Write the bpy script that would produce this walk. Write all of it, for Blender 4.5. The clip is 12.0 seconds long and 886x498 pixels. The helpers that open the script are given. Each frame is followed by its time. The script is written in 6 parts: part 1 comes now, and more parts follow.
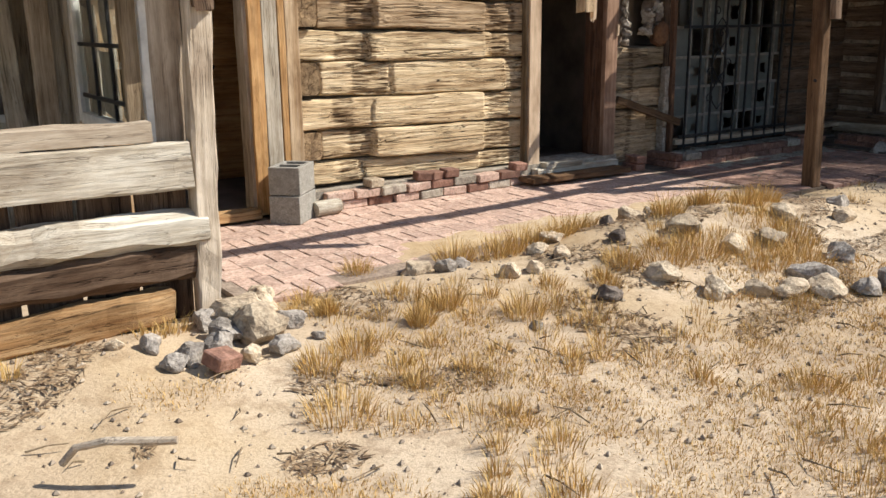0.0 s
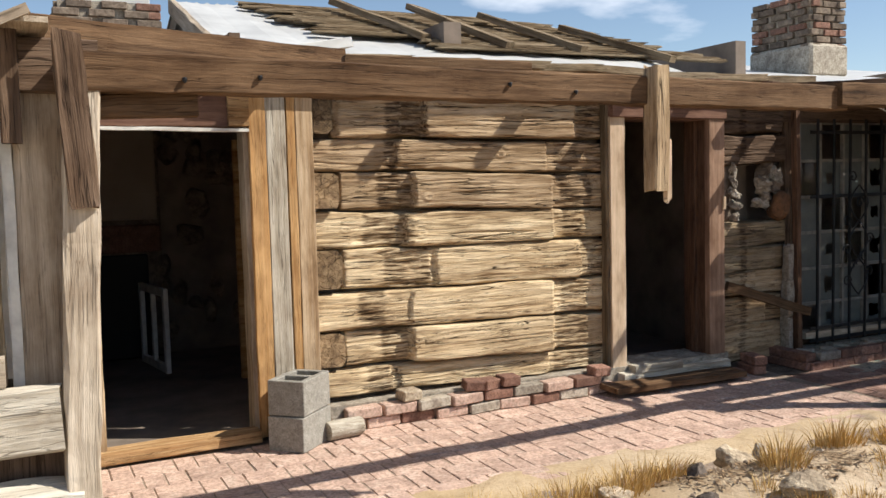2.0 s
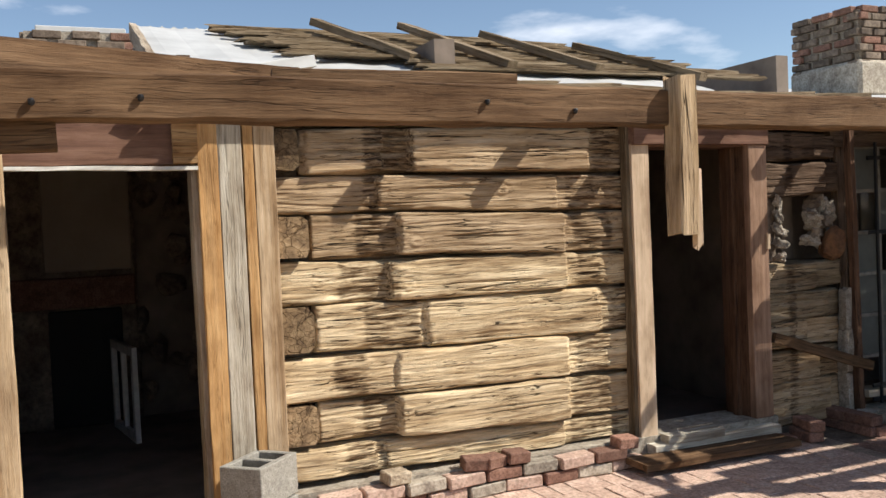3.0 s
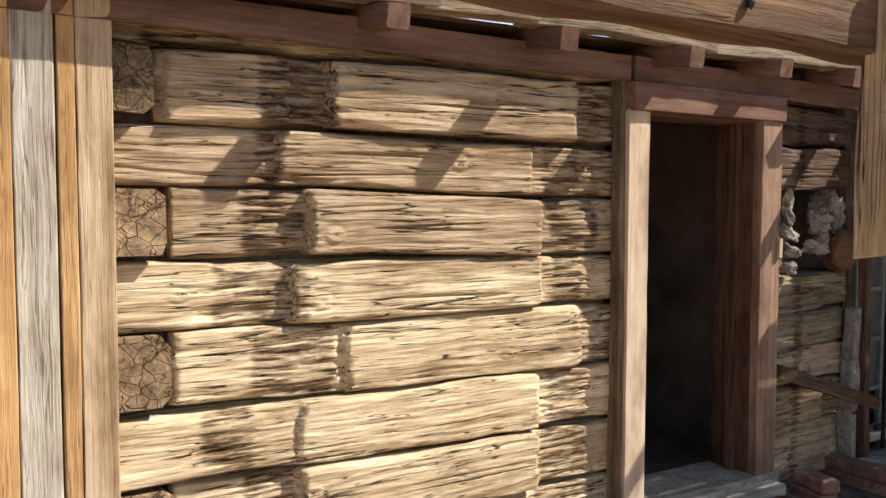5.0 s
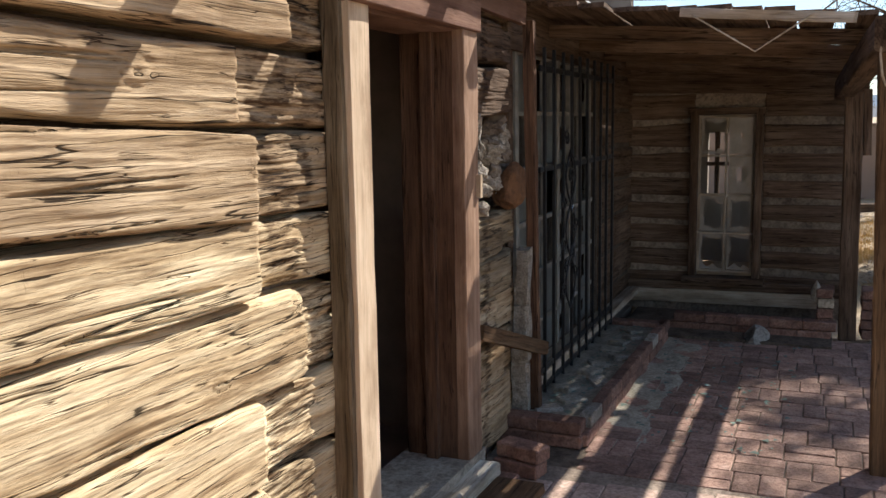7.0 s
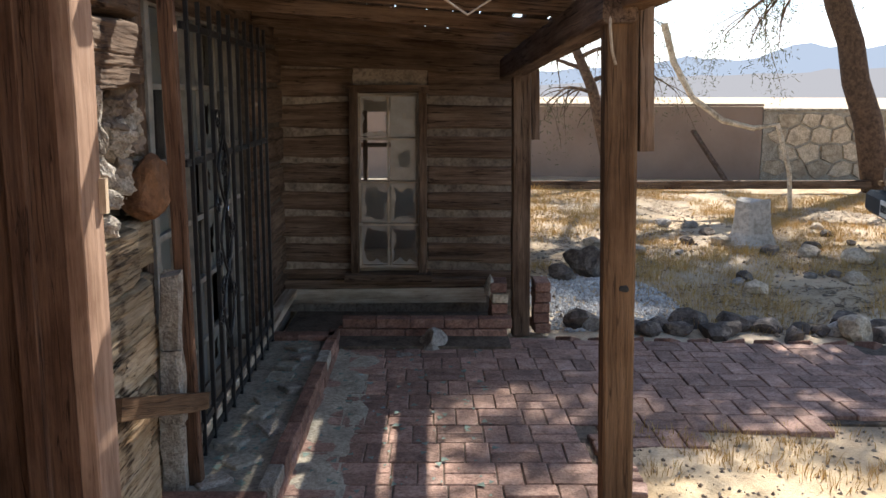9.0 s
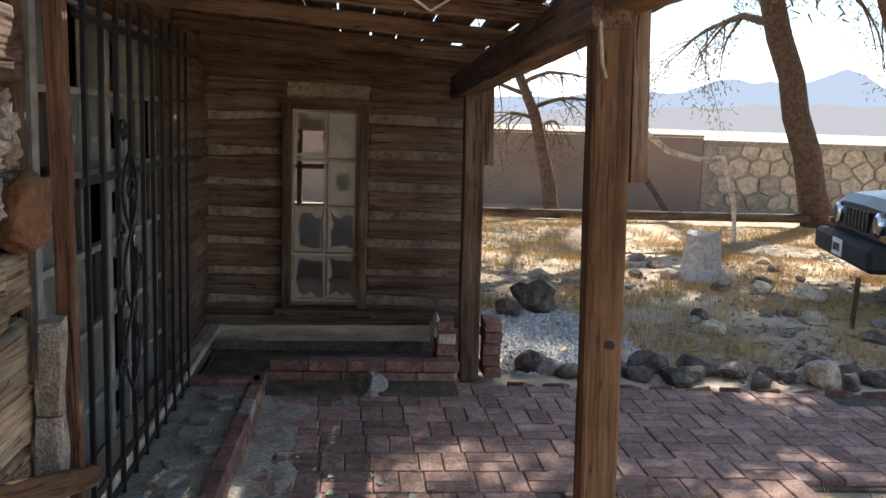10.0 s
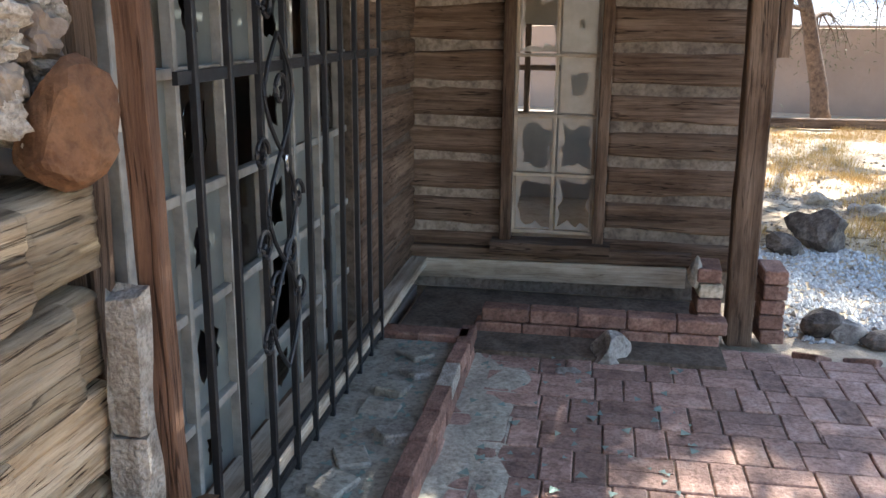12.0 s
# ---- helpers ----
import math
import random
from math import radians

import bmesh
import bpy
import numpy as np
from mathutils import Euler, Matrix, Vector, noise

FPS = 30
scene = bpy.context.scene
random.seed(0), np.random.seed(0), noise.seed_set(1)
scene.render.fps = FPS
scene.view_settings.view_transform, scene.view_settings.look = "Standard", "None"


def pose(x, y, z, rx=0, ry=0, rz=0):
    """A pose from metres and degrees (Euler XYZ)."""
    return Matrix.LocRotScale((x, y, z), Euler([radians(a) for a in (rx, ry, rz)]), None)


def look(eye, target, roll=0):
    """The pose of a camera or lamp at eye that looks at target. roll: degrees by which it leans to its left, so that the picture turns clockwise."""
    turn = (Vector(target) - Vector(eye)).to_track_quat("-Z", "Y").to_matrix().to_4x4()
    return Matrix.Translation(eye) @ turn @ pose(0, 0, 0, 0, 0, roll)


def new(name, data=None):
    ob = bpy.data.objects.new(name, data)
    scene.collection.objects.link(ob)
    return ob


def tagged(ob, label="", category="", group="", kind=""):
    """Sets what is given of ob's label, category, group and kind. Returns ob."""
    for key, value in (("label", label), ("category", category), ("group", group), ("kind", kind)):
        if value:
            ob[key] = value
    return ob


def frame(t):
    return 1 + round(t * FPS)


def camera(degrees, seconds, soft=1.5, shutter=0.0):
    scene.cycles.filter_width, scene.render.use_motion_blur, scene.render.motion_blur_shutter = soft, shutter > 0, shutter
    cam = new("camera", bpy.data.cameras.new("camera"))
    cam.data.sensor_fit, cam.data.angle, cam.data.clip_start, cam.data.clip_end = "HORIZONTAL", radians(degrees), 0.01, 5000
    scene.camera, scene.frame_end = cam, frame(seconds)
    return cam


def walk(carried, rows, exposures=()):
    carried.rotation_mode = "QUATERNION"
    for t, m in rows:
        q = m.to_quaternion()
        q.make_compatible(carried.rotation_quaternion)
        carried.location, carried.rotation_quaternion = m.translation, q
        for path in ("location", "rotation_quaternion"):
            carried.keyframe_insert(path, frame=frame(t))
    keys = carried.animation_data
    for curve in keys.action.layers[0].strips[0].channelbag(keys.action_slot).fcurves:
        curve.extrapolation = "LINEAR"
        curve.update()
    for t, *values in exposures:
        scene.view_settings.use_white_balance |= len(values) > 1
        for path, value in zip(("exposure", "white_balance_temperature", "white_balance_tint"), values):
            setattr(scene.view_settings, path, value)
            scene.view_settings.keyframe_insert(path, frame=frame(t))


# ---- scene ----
cam = camera(53.2, 12.0)
PATH = [
    (0, (-2.614, -5.661, 1.295), (-1.523, -4.06, 0.796), -0.6),
    (0.5, (-2.372, -5.502, 1.319), (-1.395, -3.793, 0.969), -0.6),
    (1, (-2.103, -5.288, 1.353), (-1.162, -3.54, 1.113), -1.9),
    (1.5, (-1.744, -5.104, 1.37), (-0.852, -3.325, 1.167), -1.7),
    (2, (-1.458, -4.841, 1.396), (-0.597, -3.042, 1.247), -1.5),
    (2.5, (-1.187, -4.529, 1.413), (-0.364, -2.709, 1.307), -2.0),
    (3, (-0.902, -4.219, 1.426), (-0.112, -2.383, 1.358), -2.5),
    (3.2, (-0.815, -4.1, 1.426), (-0.018, -2.266, 1.373), -2.6),
    (4.8, (-0.554, -2.853, 1.465), (0.459, -1.132, 1.358), -0.2),
    (5, (-0.537, -2.716, 1.453), (0.54, -1.035, 1.329), 0.1),
    (5.5, (-0.502, -2.292, 1.431), (0.722, -0.714, 1.317), 1.2),
    (6, (-0.367, -1.934, 1.434), (0.933, -0.416, 1.363), 1.4),
    (6.5, (-0.279, -1.552, 1.402), (1.308, -0.344, 1.243), 0.1),
    (7, (-0.181, -1.343, 1.447), (1.63, -0.543, 1.167), -1.0),
    (7.5, (0.06, -1.203, 1.45), (1.975, -0.702, 1.167), -1.6),
    (7.7, (0.146, -1.152, 1.472), (2.086, -0.748, 1.204), -1.1),
    (9.3, (0.876, -0.937, 1.459), (2.844, -1.002, 1.108), 0.4),
    (9.5, (0.96, -0.937, 1.469), (2.928, -1.032, 1.127), 0.7),
    (10, (1.274, -0.899, 1.432), (3.247, -1.063, 1.146), 1.9),
    (10.5, (1.545, -0.878, 1.411), (3.52, -0.977, 1.113), 1.8),
    (11, (1.833, -0.908, 1.398), (3.793, -0.757, 1.031), 0.6),
    (11.5, (2.065, -0.873, 1.355), (4.002, -0.626, 0.924), 0.6),
    (12, (2.331, -0.845, 1.327), (4.238, -0.505, 0.83), 0.5),
]
EXPOSURE = [(0.0, 0.48, 6500, 10), (1.0, 0.42, 6500, 10), (3.0, 0.44, 6600, 10), (5.0, 0.76, 6450, 10), (6.5, 0.64, 6400, 10), (7.5, 1.14, 6300, 10), (9.3, 1.36, 6400, 10), (10.5, 1.5, 6400, 10), (11.0, 1.64, 6300, 10), (11.5, 2.3, 6150, 9), (12.0, 2.6, 6050, 8)]
walk(cam, [(t, look(eye, target, roll)) for t, eye, target, roll in PATH], EXPOSURE)

# ---- light ----
SUN_DIR = Vector((0.627, -0.349, 0.696)).normalized()   # towards the sun
sun_el, sun_az = math.asin(SUN_DIR.z), math.atan2(SUN_DIR.x, SUN_DIR.y)
world = bpy.data.worlds.new("sky")
scene.world = world
world.use_nodes = True
wn, wl = world.node_tree.nodes, world.node_tree.links
wn.clear()
sky = wn.new("ShaderNodeTexSky")
sky.sky_type, sky.sun_disc = "NISHITA", False
sky.sun_elevation, sky.sun_rotation = sun_el, sun_az
sky.altitude, sky.dust_density = 1200, 0.5
coord = wn.new("ShaderNodeTexCoord")
cmap = wn.new("ShaderNodeMapping")
cmap.inputs["Scale"].default_value = (1.0, 1.0, 3.2)
cmap.inputs["Location"].default_value = (0.35, 0.1, 0.0)
clouds = wn.new("ShaderNodeTexNoise")
clouds.inputs["Scale"].default_value, clouds.inputs["Detail"].default_value = 2.2, 7
cramp = wn.new("ShaderNodeValToRGB")
cramp.color_ramp.elements[0].position, cramp.color_ramp.elements[1].position = 0.56, 0.68
cmix = wn.new("ShaderNodeMixRGB")
cmix.inputs["Color2"].default_value = (11.0, 11.2, 11.8, 1)
bg = wn.new("ShaderNodeBackground")
bg.inputs["Strength"].default_value = 0.095
wo = wn.new("ShaderNodeOutputWorld")
wl.new(coord.outputs["Generated"], cmap.inputs["Vector"])
wl.new(cmap.outputs["Vector"], clouds.inputs["Vector"])
wl.new(clouds.outputs["Fac"], cramp.inputs["Fac"])
wl.new(cramp.outputs["Color"], cmix.inputs["Fac"])
wl.new(sky.outputs["Color"], cmix.inputs["Color1"])
wl.new(cmix.outputs["Color"], bg.inputs["Color"])
wl.new(bg.outputs["Background"], wo.inputs["Surface"])

sun = new("sun", bpy.data.lights.new("sun", "SUN"))
sun.data.energy, sun.data.angle, sun.data.color = 5.0, radians(0.6), (1.0, 0.95, 0.86)
sun.matrix_basis = look((0, 0, 30), tuple(Vector((0, 0, 30)) - SUN_DIR))


# ---- materials ----
class Nodes:
    """A small builder for one node material."""

    def __init__(self, name, rough=0.85, metal=0.0, spec=0.3):
        self.m = bpy.data.materials.new(name)
        self.m.use_nodes = True
        self.t = self.m.node_tree
        self.b = self.t.nodes["Principled BSDF"]
        self.b.inputs["Roughness"].default_value = rough
        self.b.inputs["Metallic"].default_value = metal
        self.b.inputs["Specular IOR Level"].default_value = spec

    def n(self, kind, **kw):
        node = self.t.nodes.new(kind)
        for k, v in kw.items():
            node.inputs[k].default_value = v
        return node

    def link(self, a, b):
        self.t.links.new(a, b)

    def coords(self, scale, spread=7.0):
        tc, info = self.n("ShaderNodeTexCoord"), self.n("ShaderNodeObjectInfo")
        add = self.n("ShaderNodeVectorMath")
        mul = self.n("ShaderNodeMath")
        mul.operation, mul.inputs[1].default_value = "MULTIPLY", spread
        self.link(info.outputs["Random"], mul.inputs[0])
        mp = self.n("ShaderNodeMapping", Scale=scale)
        self.link(tc.outputs["Object"], add.inputs[0])
        self.link(mul.outputs[0], add.inputs[1])
        self.link(add.outputs[0], mp.inputs["Vector"])
        return mp.outputs["Vector"]

    def noise(self, vec, scale=1.0, detail=5, rough=0.6):
        nz = self.n("ShaderNodeTexNoise", Scale=scale, Detail=detail, Roughness=rough)
        self.link(vec, nz.inputs["Vector"])
        return nz.outputs["Fac"]

    def ramp(self, fac, stops):
        r = self.n("ShaderNodeValToRGB")
        e = r.color_ramp.elements
        while len(e) < len(stops):
            e.new(0.5)
        for el, (p, c) in zip(e, stops):
            el.position, el.color = p, (*c, 1) if len(c) == 3 else c
        self.link(fac, r.inputs["Fac"])
        return r.outputs["Color"]

    def mix(self, fac, a, b, how="MIX"):
        x = self.n("ShaderNodeMixRGB")
        x.blend_type = how
        for sock, v in (("Fac", fac), ("Color1", a), ("Color2", b)):
            if isinstance(v, (int, float)):
                x.inputs[sock].default_value = v if sock == "Fac" else (v, v, v, 1)
            elif isinstance(v, tuple):
                x.inputs[sock].default_value = (*v, 1)
            else:
                self.link(v, x.inputs[sock])
        return x.outputs["Color"]

    def vary(self, color, lo=0.82, hi=1.15):
        info, mr = self.n("ShaderNodeObjectInfo"), self.n("ShaderNodeMapRange")
        mr.inputs["To Min"].default_value, mr.inputs["To Max"].default_value = lo, hi
        self.link(info.outputs["Random"], mr.inputs["Value"])
        return self.mix(1.0, color, mr.outputs[0], "MULTIPLY")

    def done(self, color, height=None, strength=0.5, dist=0.01):
        self.link(color, self.b.inputs["Base Color"])
        if height is not None:
            bp = self.n("ShaderNodeBump", Strength=strength, Distance=dist)
            self.link(height, bp.inputs["Height"])
            self.link(bp.outputs["Normal"], self.b.inputs["Normal"])
        return self.m


def wood(name, light, mid, dark, stain=0.45, bump=0.8, crack=0.7, vary=(0.82, 1.14), fibre=0.34):
    """Weathered timber with its grain along the local x axis: wavy fibres, thin splits, brown patches."""
    k = Nodes(name, 0.88, spec=0.15)
    bend = k.n("ShaderNodeTexNoise", Scale=3.2, Detail=2.0)
    k.link(k.coords((1, 1.6, 1.6), 31), bend.inputs["Vector"])
    wave = k.n("ShaderNodeVectorMath")
    wave.operation = "MULTIPLY"
    wave.inputs[1].default_value = (0.0, 0.020, 0.020)
    k.link(bend.outputs["Color"], wave.inputs[0])

    def along(scale, spread=7.0):
        tc, info = k.n("ShaderNodeTexCoord"), k.n("ShaderNodeObjectInfo")
        mul, add, add2 = k.n("ShaderNodeMath"), k.n("ShaderNodeVectorMath"), k.n("ShaderNodeVectorMath")
        mul.operation, mul.inputs[1].default_value = "MULTIPLY", spread
        k.link(info.outputs["Random"], mul.inputs[0])
        k.link(tc.outputs["Object"], add.inputs[0])
        k.link(wave.outputs[0], add.inputs[1])
        k.link(add.outputs[0], add2.inputs[0])
        k.link(mul.outputs[0], add2.inputs[1])
        mp = k.n("ShaderNodeMapping", Scale=scale)
        k.link(add2.outputs[0], mp.inputs["Vector"])
        return mp.outputs["Vector"]

    g1 = k.noise(along((1.0, 30, 30)), 1, 5, 0.62)
    g2 = k.noise(along((7, 170, 170)), 1, 4, 0.7)
    tone = k.noise(k.coords((2.2, 5.5, 5.5), 3), 1, 6, 0.62)
    c = k.ramp(g1, [(0.24, dark), (0.40, mid), (0.60, light)])
    c = k.mix(0.8, c, k.ramp(tone, [(0.36, (0.52, 0.45, 0.38)), (0.50, (0.88, 0.84, 0.78)), (0.64, (1.12, 1.12, 1.10))]), "MULTIPLY")
    c = k.mix(fibre, c, k.ramp(g2, [(0.36, (0.20, 0.16, 0.13)), (0.55, (1.06, 1.04, 1.0))]), "MULTIPLY")
    st = k.ramp(k.noise(along((2.2, 15, 15), 13), 1, 6, 0.62), [(0.55, (0, 0, 0)), (0.66, (stain, stain, stain))])
    c = k.mix(st, c, k.mix(1.0, c, (0.42, 0.34, 0.27), "MULTIPLY"))
    line = k.noise(along((0.55, 17, 17), 11), 1, 3, 0.5)
    cr = k.ramp(line, [(0.483, (1, 1, 1)), (0.489, (0.04, 0.03, 0.02)), (0.496, (0.04, 0.03, 0.02)), (0.501, (1, 1, 1))])
    gate = k.ramp(k.noise(k.coords((2.5, 9, 9), 5), 1, 2), [(0.43, (0, 0, 0)), (0.50, (crack, crack, crack))])
    c = k.mix(gate, c, k.mix(1.0, c, cr, "MULTIPLY"))
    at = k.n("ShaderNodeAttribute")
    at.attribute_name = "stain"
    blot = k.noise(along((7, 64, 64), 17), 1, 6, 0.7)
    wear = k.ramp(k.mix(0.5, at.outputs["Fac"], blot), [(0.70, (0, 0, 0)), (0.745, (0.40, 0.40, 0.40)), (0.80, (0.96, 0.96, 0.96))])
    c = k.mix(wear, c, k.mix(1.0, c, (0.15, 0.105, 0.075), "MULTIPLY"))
    thin = k.noise(along((1.0, 56, 56), 23), 1, 2, 0.5)
    tl = k.ramp(thin, [(0.478, (1, 1, 1)), (0.488, (0.10, 0.07, 0.05)), (0.496, (0.10, 0.07, 0.05)), (0.506, (1, 1, 1))])
    tg = k.ramp(k.noise(k.coords((4.5, 14, 14), 29), 1, 3), [(0.45, (0, 0, 0)), (0.53, (crack, crack, crack))])
    c = k.mix(tg, c, k.mix(1.0, c, tl, "MULTIPLY"))
    chop = k.noise(k.coords((70, 5, 5), 37), 1, 2, 0.5)
    cl = k.ramp(chop, [(0.485, (1, 1, 1)), (0.493, (0.25, 0.2, 0.15)), (0.500, (1, 1, 1))])
    cg = k.ramp(k.noise(k.coords((5, 14, 14), 41), 1, 2), [(0.60, (0, 0, 0)), (0.66, (crack * 0.6, crack * 0.6, crack * 0.6))])
    c = k.mix(cg, c, k.mix(1.0, c, cl, "MULTIPLY"))
    h = k.mix(0.5, k.mix(0.5, g1, g2), k.mix(0.5, k.mix(gate, (1, 1, 1), cr), k.mix(tg, (1, 1, 1), tl)))
    return k.done(k.vary(c, *vary), h, min(1.0, bump * 1.2), 0.016)


def stone(name, light, mid, dark, scale=6.0, bump=0.6, rough=0.9, vary=(0.75, 1.2)):
    k = Nodes(name, rough, spec=0.25)
    v = k.coords((1, 1, 1), 20)
    a, b, f = k.noise(v, scale, 6, 0.65), k.noise(v, scale * 5, 4, 0.6), k.noise(v, scale * 0.3, 3)
    c = k.ramp(a, [(0.3, dark), (0.5, mid), (0.72, light)])
    c = k.mix(0.6, c, k.ramp(b, [(0.34, (0.35, 0.32, 0.28)), (0.58, (1.06, 1.05, 1.03))]), "MULTIPLY")
    c = k.mix(k.ramp(f, [(0.5, (0, 0, 0)), (0.75, (0.5, 0.5, 0.5))]), c, dark)
    return k.done(k.vary(c, *vary), k.mix(0.5, a, b), bump, 0.02)


def plain(name, color, rough=0.5, metal=0.0, var=0.15, scale=8.0, bump=0.15, spec=0.4):
    k = Nodes(name, rough, metal, spec)
    v = k.coords((1, 1, 1), 9)
    a, b = k.noise(v, scale, 5), k.noise(v, scale * 9, 3)
    c = k.mix(var, color, k.ramp(a, [(0.3, tuple(x * 0.35 for x in color)), (0.7, tuple(min(1, x * 1.35) for x in color))]))
    return k.done(c, b, bump, 0.004)


def glass(name, tint=(0.9, 0.95, 0.93), rough=0.03):
    k = Nodes(name, rough, spec=0.5)
    k.b.inputs["Transmission Weight"].default_value = 1.0
    k.b.inputs["Base Color"].default_value = (*tint, 1)
    k.b.inputs["IOR"].default_value = 1.3
    return k.m


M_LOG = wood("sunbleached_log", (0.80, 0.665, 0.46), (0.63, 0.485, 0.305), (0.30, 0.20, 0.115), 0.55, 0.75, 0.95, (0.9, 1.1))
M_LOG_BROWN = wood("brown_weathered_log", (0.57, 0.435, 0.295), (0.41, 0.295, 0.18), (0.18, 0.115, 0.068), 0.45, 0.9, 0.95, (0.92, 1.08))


def end_grain(name, light, mid, dark):
    """Sawn log end: growth rings about the middle and checks that run out from it."""
    k = Nodes(name, 0.9, spec=0.15)
    tc, sep = k.n("ShaderNodeTexCoord"), k.n("ShaderNodeSeparateXYZ")
    k.link(tc.outputs["Object"], sep.inputs[0])
    ang, rad = k.n("ShaderNodeMath"), k.n("ShaderNodeVectorMath")
    ang.operation, rad.operation = "ARCTAN2", "LENGTH"
    flat, pol, info = k.n("ShaderNodeCombineXYZ"), k.n("ShaderNodeCombineXYZ"), k.n("ShaderNodeObjectInfo")
    for a in ("Y", "Z"):
        k.link(sep.outputs[a], flat.inputs[a])
    k.link(sep.outputs["Z"], ang.inputs[0])
    k.link(sep.outputs["Y"], ang.inputs[1])
    k.link(flat.outputs[0], rad.inputs[0])
    k.link(ang.outputs[0], pol.inputs["X"])
    k.link(rad.outputs["Value"], pol.inputs["Y"])
    k.link(info.outputs["Random"], pol.inputs["Z"])
    mp = k.n("ShaderNodeMapping", Scale=(2.4, 7.0, 30.0))
    k.link(pol.outputs[0], mp.inputs["Vector"])
    ring = k.n("ShaderNodeMapping", Scale=(0.5, 170.0, 20.0))
    k.link(pol.outputs[0], ring.inputs["Vector"])
    warp = k.noise(k.coords((14, 14, 14), 3), 1, 3)
    cell = k.n("ShaderNodeTexVoronoi", Scale=1.0)
    cell.feature = "DISTANCE_TO_EDGE"
    k.link(k.mix(0.12, k.coords((1, 17, 21), 5), k.mix(1.0, warp, (6.0, 6.0, 6.0), "MULTIPLY"), "ADD"), cell.inputs["Vector"])
    rings = k.noise(ring.outputs[0], 1, 2, 0.5)
    c = k.ramp(k.noise(k.coords((16, 16, 16)), 1, 6, 0.7), [(0.3, dark), (0.5, mid), (0.68, light)])
    c = k.mix(0.35, c, k.ramp(rings, [(0.4, (0.5, 0.45, 0.4)), (0.6, (1.1, 1.08, 1.05))]), "MULTIPLY")
    rays = k.ramp(k.noise(mp.outputs[0], 1, 3, 0.5), [(0.47, (1, 1, 1)), (0.489, (0.08, 0.06, 0.05)), (0.50, (1, 1, 1))])
    cr = k.mix(0.8, k.ramp(cell.outputs["Distance"], [(0.0, (0.35, 0.28, 0.22)), (0.035, (1, 1, 1))]), rays, "MULTIPLY")
    c = k.mix(0.9, c, cr, "MULTIPLY")
    return k.done(k.vary(c, 0.6, 1.3), k.mix(0.6, rings, cr), 0.9, 0.012)


M_LOG_END = end_grain("log_end_grain", (0.46, 0.335, 0.20), (0.29, 0.20, 0.115), (0.12, 0.08, 0.05))
M_GRATEPOST = wood("oiled_red_brown_post", (0.18, 0.103, 0.066), (0.118, 0.066, 0.044), (0.05, 0.03, 0.021), 0.4, 0.7, 0.7)
M_HONEY = wood("honey_orange_board", (0.62, 0.40, 0.20), (0.50, 0.285, 0.12), (0.24, 0.12, 0.05), 0.25, 0.5, 0.4, fibre=0.2)
M_LIME = stone("crumbling_lime_mortar", (0.56, 0.51, 0.44), (0.43, 0.375, 0.31), (0.22, 0.18, 0.14), 22, 1.2)
M_PATHBED = stone("pink_path_sand", (0.46, 0.37, 0.295), (0.38, 0.295, 0.23), (0.25, 0.19, 0.145), 12, 0.6)
# Dark log wood with porch shade in its colour; also serves dark-brown boards.
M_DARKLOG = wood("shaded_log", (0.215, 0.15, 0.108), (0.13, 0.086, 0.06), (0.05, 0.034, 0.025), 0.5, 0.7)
M_BEAM = wood("brown_beam", (0.205, 0.128, 0.075), (0.13, 0.078, 0.045), (0.05, 0.03, 0.019), 0.4, 0.7, 0.5)
M_GREY = wood("silver_grey_board", (0.57, 0.495, 0.405), (0.42, 0.35, 0.275), (0.21, 0.16, 0.12), 0.25, 0.5, 0.4, fibre=0.2)
M_PALE = wood("whitewashed_board", (0.66, 0.62, 0.54), (0.50, 0.45, 0.37), (0.26, 0.215, 0.16), 0.4, 0.7, 0.5, fibre=0.22)
M_CASING = wood("pale_brown_casing", (0.66, 0.52, 0.385), (0.57, 0.435, 0.315), (0.38, 0.275, 0.19), 0.15, 0.2, 0.2, fibre=0.10)
M_FADED = wood("faded_red_casing", (0.40, 0.265, 0.19), (0.31, 0.195, 0.14), (0.18, 0.11, 0.08), 0.25, 0.3, 0.25, fibre=0.15)
M_REDWOOD = wood("red_brown_paint", (0.25, 0.145, 0.105), (0.19, 0.105, 0.078), (0.11, 0.065, 0.05), 0.25, 0.35, 0.25, fibre=0.15)
M_ORANGE = wood("amber_board", (0.52, 0.35, 0.19), (0.38, 0.22, 0.10), (0.15, 0.08, 0.04), 0.3, 0.6)
M_AMBER = wood("amber_grey_board", (0.60, 0.47, 0.33), (0.47, 0.335, 0.205), (0.24, 0.145, 0.08), 0.25, 0.4, 0.35, fibre=0.18)
M_SHINGLE = wood("dry_lath", (0.34, 0.27, 0.19), (0.22, 0.17, 0.11), (0.07, 0.05, 0.035), 0.4, 0.7)
M_WHITE = plain("flaking_white_paint", (0.72, 0.70, 0.64), 0.6, 0, 0.35, 14, 0.3)
M_IRON = plain("black_iron", (0.035, 0.034, 0.035), 0.45, 0.6, 0.5, 20, 0.25)
M_METAL = plain("weathered_galvanised", (0.62, 0.62, 0.60), 0.5, 0.25, 0.35, 3, 0.2)
M_BRICK = stone("red_brick", (0.38, 0.23, 0.175), (0.27, 0.145, 0.105), (0.15, 0.085, 0.065), 16, 0.5, 0.9, (0.7, 1.3))
M_PAVER = stone("worn_brick_paver", (0.47, 0.325, 0.26), (0.36, 0.22, 0.17), (0.20, 0.122, 0.092), 14, 0.5, 0.85, (0.72, 1.28))
